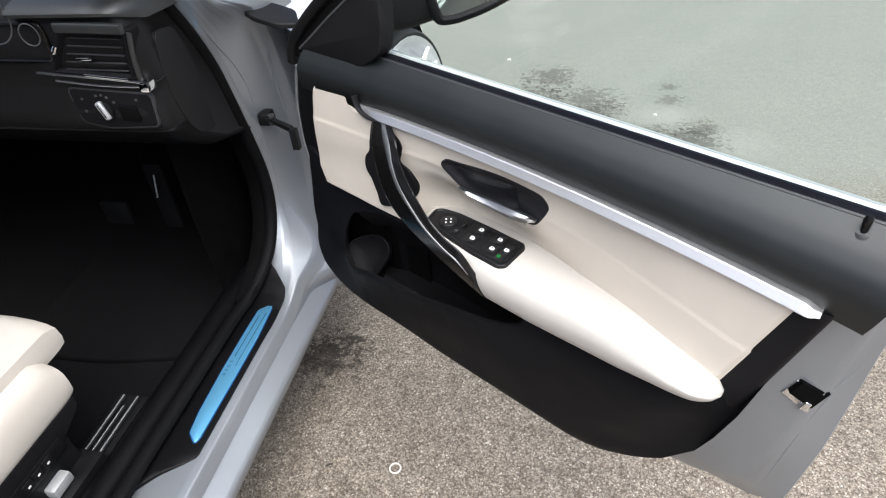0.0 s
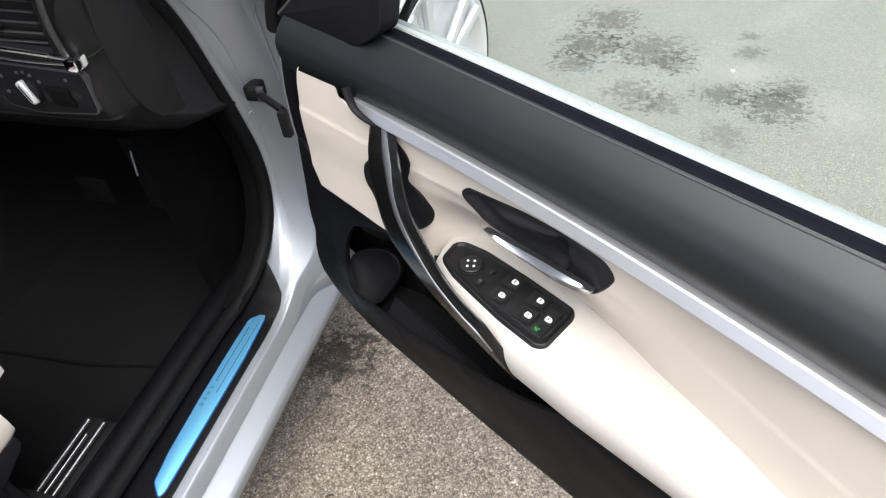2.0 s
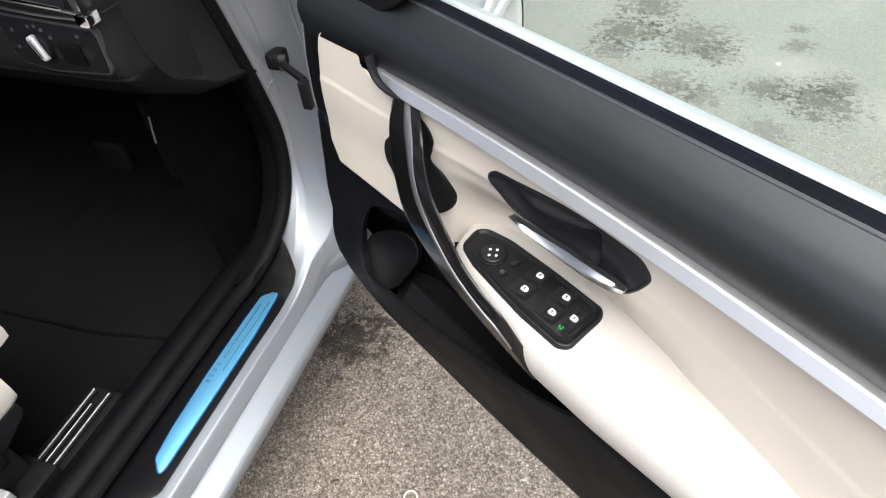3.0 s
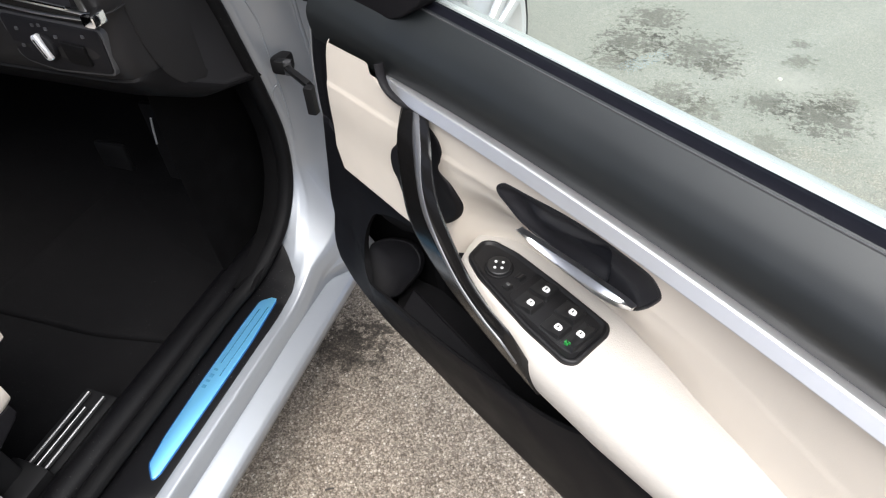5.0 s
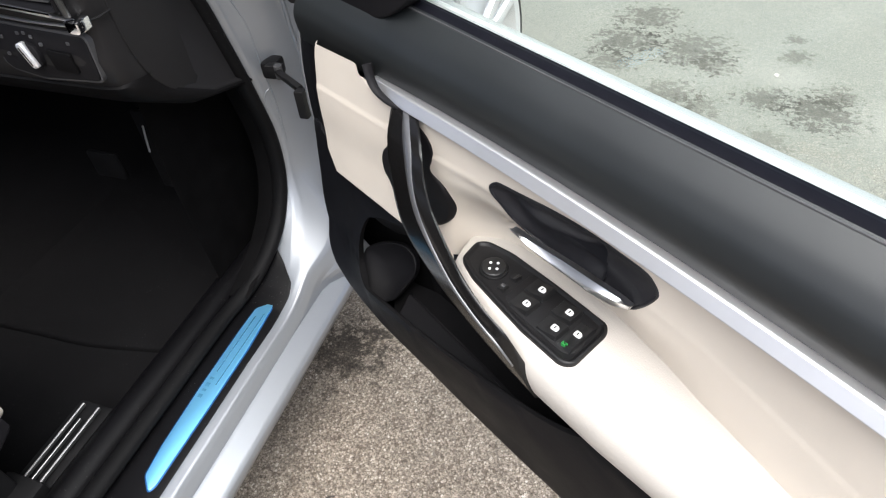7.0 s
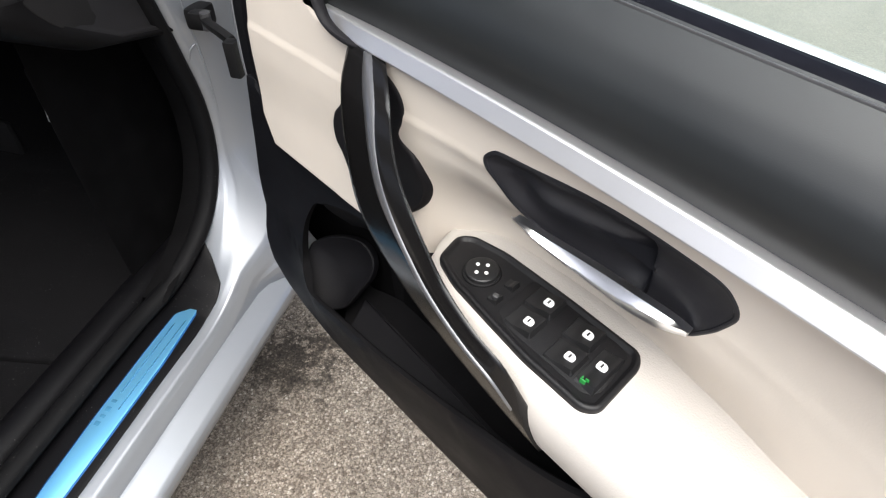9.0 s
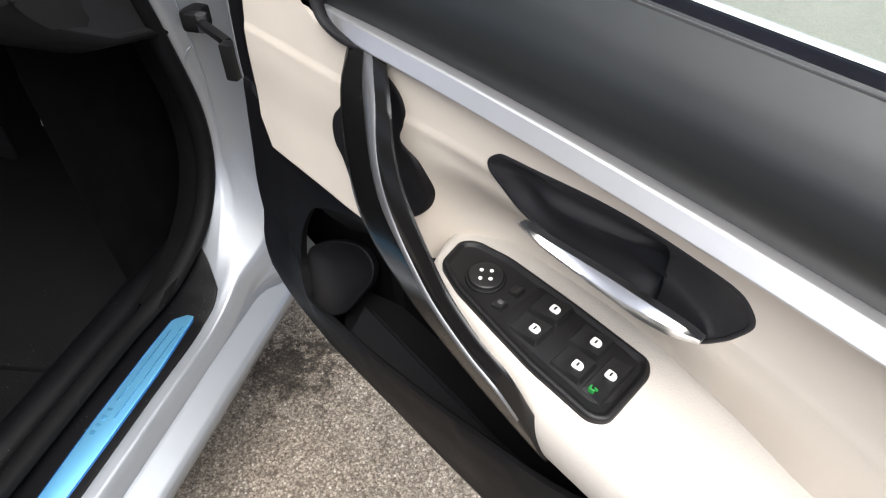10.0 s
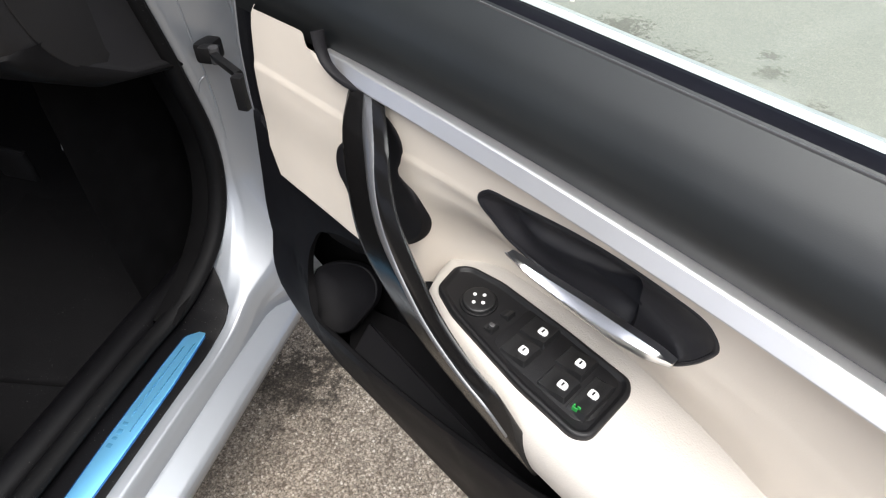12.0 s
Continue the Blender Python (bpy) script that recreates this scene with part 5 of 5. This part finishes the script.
# dashboard
DASH = [(1.95, 0.98), (1.60, 1.075), (1.36, 1.10), (1.285, 1.092), (1.266, 1.075), (1.272, 1.00), (1.282, 0.962), (1.286, 0.945), (1.280, 0.90), (1.290, 0.862), (1.318, 0.825), (1.40, 0.775), (1.62, 0.71), (1.95, 0.66)]


def dash():
    rows = []
    for x, back in ((-1.75, 0), (-1.2, 0), (-0.80, 0), (-0.60, 0), (-0.50, 0), (-0.472, 0.001), (-0.458, 0.003), (-0.445, 0.008), (-0.438, 0.018), (-0.435, 0.030), (-0.4345, 0.045), (-0.437, 0.06), (-0.442, 0.07)):
        rows.append([Vector((x, y + back, z - 0.1 * back)) for y, z in DASH])
    return loft(rows)


dashboard = carpart("dashboard", dash(), DASHFACE, "black dashboard with air vent and light switch", smooth=55)


def knee_panel():
    rows = []
    for x, back in ((-1.74, 0), (-0.80, 0), (-0.50, 0), (-0.470, 0.001), (-0.456, 0.003), (-0.443, 0.008), (-0.436, 0.018), (-0.4325, 0.030), (-0.432, 0.045), (-0.4345, 0.06)):
        rows.append([Vector((x, y + back, z - 0.1 * back)) for y, z in ((1.296, 0.862), (1.288, 0.857), (1.294, 0.846), (1.315, 0.8225), (1.398, 0.7715), (1.62, 0.706), (1.95, 0.656))])
    return loft(rows, closed=False)


def dashpart(name, bm, mat, label=""):
    ob = part(name, bm, mat, dashboard, label)
    return ob


def face(a, b, d):
    """On the dash's face: a across, b up, d towards the seat."""
    return Vector((a, along([0.86, 0.90, 0.945, 0.962, 1.0, 1.075], [1.290, 1.280, 1.286, 1.282, 1.272, 1.266], b) - d, b))


# Darker copy of the dash plastic: the lower dash's fading light is painted
dashpart("knee_panel", knee_panel(), DARK, "lower knee panel with shade in its dark plastic")
END = rounded([(1.334, 1.03), (1.322, 0.96), (1.327, 0.90), (1.342, 0.85), (1.37, 0.815), (1.42, 0.785), (1.49, 0.768), (1.515, 0.79), (1.505, 0.81), (1.455, 0.92), (1.395, 1.02)], 0.02, 6)
dashpart("end_cover", slab(END, -0.46, -0.4328, lambda a, b, d: Vector((d - 0.02 * smooth(1.36, 1.50, a), a, b)), 0.0015, 3), DASHFACE, "black end cover of the dashboard")
dashpart("cover_gap", tube([Vector((-0.4425, 1.2885, 0.952)), Vector((-0.432, 1.302, 0.9535)), Vector((-0.4295, 1.322, 0.955))], 0.0016, 0.0016, (0, 0, 1), 8), RUBBER)
# Paler than the dash: sky sheen on its top and vent edges is painted
SHEEN = material("dash_sheen_grey", (0.026, 0.027, 0.026), 0.45, 0, 0.06, 15, 0.2, 900, spec=0.8)
VENT = rounded([(-0.612, 0.980), (-0.455, 0.966), (-0.430, 1.056), (-0.556, 1.062)], 0.008)
dashpart("vent_frame", slab(VENT, -0.03, 0.010, face, 0.004, dish=0.030, dish_inset=0.018), BLACK, "black air vent frame")
for k in range(5):
    z = 0.985 + 0.0145 * k
    x0, x1 = along([0.97, 1.06], [-0.592, -0.536], z), along([0.97, 1.06], [-0.466, -0.446], z)
    dashpart("vent_slat", tube([face(x0, z, 0.0), face(x1, z - 0.004, 0.0)], 0.006, 0.0014, (0, 1, -0.25), 8, 3), GREYTRIM)
for k in range(6):
    x = -0.535 + 0.0125 * k
    dashpart("vent_fin", tube([face(x - 0.012, 0.99, -0.012), face(x, 1.05, -0.012)], 0.0010, 0.006, (1, 0, 0), 6, 3), DARK)
dashpart("vent_lever", box((-0.545, 1.259, 1.0055), (-0.515, 1.269, 1.0105), 0.0015), CHROME, "silver vent lever")
dashpart("vent_wheel", tube(curve_through([face(-0.584, 1.014, 0.010), face(-0.579, 1.022, 0.014), face(-0.575, 1.030, 0.010)], 8), 0.004, 0.003, (1, 0, 0), 8), CHROME)
dashpart("vent_cap", tube([face(-0.553, 1.064, 0.012), face(-0.49, 1.063, 0.013), face(-0.431, 1.060, 0.012)], 0.0085, 0.006, (0, 0, 1), 14, 4), SHEEN, "vent top edge with sheen in its grey")
dashpart("vent_side", tube(curve_through([face(-0.446, 0.966, 0.008), face(-0.434, 1.01, 0.01), face(-0.424, 1.052, 0.008)], 10), 0.005, 0.003, (1, 0, 0), 10), SHEEN)
dashpart("vent_lip", tube([face(-0.548, 0.977, 0.010), face(-0.468, 0.968, 0.010)], 0.0026, 0.003, (0, 0, 1), 8, 3), CHROME, "bright lower vent edge")
for z0, x0, thick in ((0.979, -0.648, 0.0022), (0.963, -0.620, 0.0016)):
    dashpart("dash_brightwork", tube(curve_through([face(x0, z0, 0.006), face(-0.53, z0 - 0.009, 0.008), face(-0.440, z0 - 0.019 * (1 if thick > 0.002 else 0.6), 0.008)], 16), thick, 0.002, (0, 0, 1), 8, 3), ALU, "thin bright dash trim line")
dashpart("brightwork_end", box((-0.450, 1.266, 0.946), (-0.432, 1.29, 0.962), 0.003), CHROME, "bright end piece")


def dash_top():
    rows = []
    for x, e in ((-0.635, 0), (-0.6, 0), (-0.5, 0), (-0.455, 0.1), (-0.435, 0.4), (-0.425, 1.0)):
        rows.append([Vector((x, y + 0.06 * e, z - 0.02 * e)) for y, z in ((1.262, 1.078), (1.250, 1.081), (1.247, 1.087), (1.252, 1.094), (1.275, 1.101), (1.36, 1.108), (1.60, 1.085), (1.95, 0.99), (1.95, 0.97), (1.60, 1.06))])
    return loft(rows)


dashpart("dash_top", dash_top(), SHEEN, "soft black dash top with sky sheen in its grey")
PANEL = rounded([(-0.612, 0.944), (-0.448, 0.934), (-0.456, 0.872), (-0.560, 0.866), (-0.606, 0.878)], 0.010)
dashpart("panel_rim", slab(inset(PANEL, -0.0035), -0.02, 0.0016, face, 0.0012), GREYTRIM)
dashpart("light_panel", slab(PANEL, -0.02, 0.003, face, 0.002), BLACK, "black light switch panel")


def light_knob():
    ring = [Vector((-0.550 + 0.019 * math.cos(2 * math.pi * k / 28), 0.904 + 0.019 * math.sin(2 * math.pi * k / 28))) for k in range(28)]
    return slab(ring, 0.0, 0.008, face, 0.002)


dashpart("light_knob", light_knob(), BLACK, "round light switch")
GRIP_A, GRIP_B = Vector((-0.5530, 1.273, 0.9235)), Vector((-0.5410, 1.273, 0.8900))
GRIP_PATH = [GRIP_A.lerp(GRIP_B, e) for e in (0, 0.03, 0.1, 0.5, 0.9, 0.97, 1.0)]
dashpart("knob_grip", tube(GRIP_PATH, [0.003, 0.0052, 0.0062, 0.0062, 0.0062, 0.0052, 0.003], [0.003, 0.004, 0.005, 0.005, 0.005, 0.004, 0.003], (1, 0, 0.4), 14, 4), MOULDING, "chrome light switch grip")
dashpart("grip_slot", tube([GRIP_A.lerp(GRIP_B, e) + Vector((-0.0010, -0.0046, 0)) for e in (0.15, 0.5, 0.88)], 0.0013, 0.0012, (1, 0, 0), 8), RUBBER)
for a, b in ((-0.589, 0.925), (-0.588, 0.903), (-0.558, 0.932), (-0.547, 0.933), (-0.537, 0.929), (-0.525, 0.920), (-0.478, 0.925)):
    dashpart("light_mark", slab(rounded([(a - 0.0026, b - 0.0021), (a + 0.0026, b - 0.0021), (a + 0.0026, b + 0.0021), (a - 0.0026, b + 0.0021)], 0.0008, 3), 0.002, 0.0036, face, 0.0002), INLAY)
dashpart("blank_switch", slab(rounded([(-0.520, 0.915), (-0.482, 0.911), (-0.484, 0.882), (-0.520, 0.884)], 0.003), 0.0, 0.0045, face, 0.001), DARK)


def dial_ring(cx, cz, r):
    path = [Vector((cx + r * math.cos(2 * math.pi * k / 40), 1.252, cz + r * math.sin(2 * math.pi * k / 40))) for k in range(41)]
    return tube(path, 0.0012, 0.0012, (0, 1, 0), 6)


dashpart("dial_ring", dial_ring(-0.676, 1.083, 0.046), INLAY)
dashpart("dial_ring", dial_ring(-0.606, 1.053, 0.0185), INLAY)
dashpart("dial_hood", slab(rounded([(-0.90, 1.00), (-0.592, 0.995), (-0.586, 1.072), (-0.90, 1.075)], 0.02), -0.05, 0.006, face, 0.006, dish=0.02, dish_inset=0.01), GLOSS)


# seat
def cushion(x0, x1, y0, y1, top, thick, crown, front_drop):
    def ring(y):
        e = smooth(y1 + 0.006, y1 - 0.035, y)
        zt = top - front_drop * (1 - e)
        pts = []
        for k in range(20):
            a = 2 * math.pi * k / 20
            c, s = math.cos(a), math.sin(a)
            x = (x0 + x1) / 2 + (x1 - x0) / 2 * math.copysign(abs(c) ** 0.4, c)
            z = zt - thick / 2 + thick / 2 * math.copysign(abs(s) ** 0.55, s) * (0.60 + 0.40 * e ** 0.5) + crown * max(s, 0) * (1 - c * c)
            pts.append(Vector((x, y, z)))
        return pts
    ys = [y0 + (y1 - y0) * (1 - (1 - k / 24) ** 1.6) for k in range(25)]
    return loft([ring(y) for y in ys])


seat = carpart("seat", cushion(-1.12, -0.658, 0.30, 1.050, 0.597, 0.108, 0.006, 0.004), CREAM, "cream leather front seat cushion")
part("side_bolster", cushion(-0.80, -0.625, 0.30, 0.988, 0.546, 0.118, 0.008, 0.006), CREAM, seat, "cream leather side bolster")
part("seat_valance", loft([[Vector((x, y, z)) for x, z in ((-0.674, z0), (-0.634, z0 + 0.002), (-0.626, z0 + 0.013), (-0.626, 0.427), (-0.629, 0.445), (-0.674, 0.464))] for y, z0 in ((0.25, 0.364), (0.614, 0.364), (0.826, 0.369), (0.902, 0.377), (0.932, 0.391), (0.972, 0.409), (0.979, 0.416))]), BLACK, seat, "black plastic seat valance with buttons")
for k in range(3):
    y = 0.817 + 0.0249 * k
    part("seat_button", box((-0.637, y - 0.0111, 0.385), (-0.6215, y + 0.0111, 0.408), 0.003), BLACK, seat)
    part("button_mark", box((-0.6225, y - 0.003, 0.3945), (-0.6210, y + 0.003, 0.3988), 0.0003), WHITE, seat)
part("button_panel", box((-0.637, 0.614, 0.379), (-0.6242, 0.913, 0.415), 0.004), RUBBER, seat)
part("seat_switch", box((-0.630, 0.832, 0.332), (-0.605, 0.879, 0.356), 0.005), MOULDING, seat, "silver seat adjuster switch")
part("seat_base", box((-1.10, 0.30, 0.225), (-0.629, 0.93, 0.40), 0.01), RUBBER, seat)
for x in (-0.645, -0.628, -0.611):
    carpart("seat_rail", tube([Vector((x, 0.55, 0.300)), Vector((x, 1.088 if x != -0.628 else 1.06, 0.312))], 0.0028 if x != -0.628 else 0.0016, 0.004, (1, 0, 0), 8, 3), STEEL, "bright steel seat rail edge")
carpart("rail_bed", box((-0.668, 0.55, 0.215), (-0.595, 1.10, 0.302), 0.006), RUBBER, "black seat rail housing")
carpart("rail_cover", box((-0.672, 0.80, 0.22), (-0.588, 0.945, 0.328), 0.012), RUBBER, "black rail end cover")

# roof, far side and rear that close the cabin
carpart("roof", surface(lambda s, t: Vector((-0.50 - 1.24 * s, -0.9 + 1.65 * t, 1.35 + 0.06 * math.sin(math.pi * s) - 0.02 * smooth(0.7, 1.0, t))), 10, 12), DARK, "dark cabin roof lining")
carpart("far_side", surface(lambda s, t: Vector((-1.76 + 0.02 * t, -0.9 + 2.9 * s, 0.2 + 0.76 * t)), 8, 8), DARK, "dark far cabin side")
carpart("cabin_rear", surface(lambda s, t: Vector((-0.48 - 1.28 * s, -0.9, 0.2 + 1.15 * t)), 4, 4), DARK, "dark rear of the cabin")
carpart("rear_side", surface(lambda s, t: Vector((-0.47 - 0.03 * t, -0.9 + 1.05 * s, 0.3 + 1.04 * t)), 6, 6), SILVER, "silver rear body side")
carpart("bulkhead", surface(lambda s, t: Vector((-0.45 - 1.31 * s, 2.02, 0.2 + 0.78 * t)), 4, 4), RUBBER, "dark bulkhead")

for name, func in (("outer_roof", lambda e, t: Vector((-0.47 - 1.30 * e, -0.92 + 1.68 * t, 1.372 + 0.06 * math.sin(math.pi * e) - 0.02 * smooth(0.7, 1.0, t)))),
                   ("outer_side", lambda e, t: Vector((-1.78 - 0.03 * math.sin(math.pi * t), -0.92 + 3.9 * e, 0.2 + 0.77 * t))),
                   ("outer_rear", lambda e, t: Vector((-0.46 - 1.32 * e, -0.92 - 0.10 * math.sin(math.pi * t), 0.2 + 1.17 * t)))):
    carpart(name, surface(func, 12, 12), SILVER, "silver painted body panel")

# --- small things on the tarmac ---
def washer():
    path = [Vector((-0.087 + 0.0135 * math.cos(2 * math.pi * k / 24), 1.183 + 0.0135 * math.sin(2 * math.pi * k / 24), 0.003)) for k in range(25)]
    return tube(path, 0.003, 0.002, (0, 0, 1), 8)


tagged(part("washer", washer(), material("pale_plastic", (0.6, 0.58, 0.54), 0.6, 0, 0.1, 60)), "small pale plastic ring lying on asphalt", "ring")


def chip(x, y, r, seed):
    rng = random.Random(seed)
    ring = [Vector((x + r * rng.uniform(0.6, 1.1) * math.cos(2 * math.pi * k / 9), y + r * rng.uniform(0.6, 1.1) * math.sin(2 * math.pi * k / 9))) for k in range(9)]
    return slab(ring, -0.001, 0.006, lambda a, b, d: Vector((a, b, d)), 0.003)


PALE = material("pale_stone", (0.52, 0.50, 0.46), 0.8, 0, 0.1, 90)
for x, y, r, seed in ((-0.080, 3.824, 0.013, 3), (0.672, 3.150, 0.011, 8)):
    tagged(part("stone_chip", chip(x, y, r, seed), PALE), "small pale stone chip lying on asphalt", "stone", group="stone chips")


def twig():
    return tube(curve_through([(-0.263, 1.164, 0.003), (-0.256, 1.169, 0.004), (-0.246, 1.174, 0.003)], 8), [0.001, 0.0022, 0.0026, 0.0026, 0.0026, 0.0024, 0.002, 0.001], 0.002, (0, 0, 1), 6)


tagged(part("twig", twig(), material("dark_bark", (0.03, 0.026, 0.022), 0.8, 0, 0.2, 90)), "short dark twig lying on asphalt", "twig")
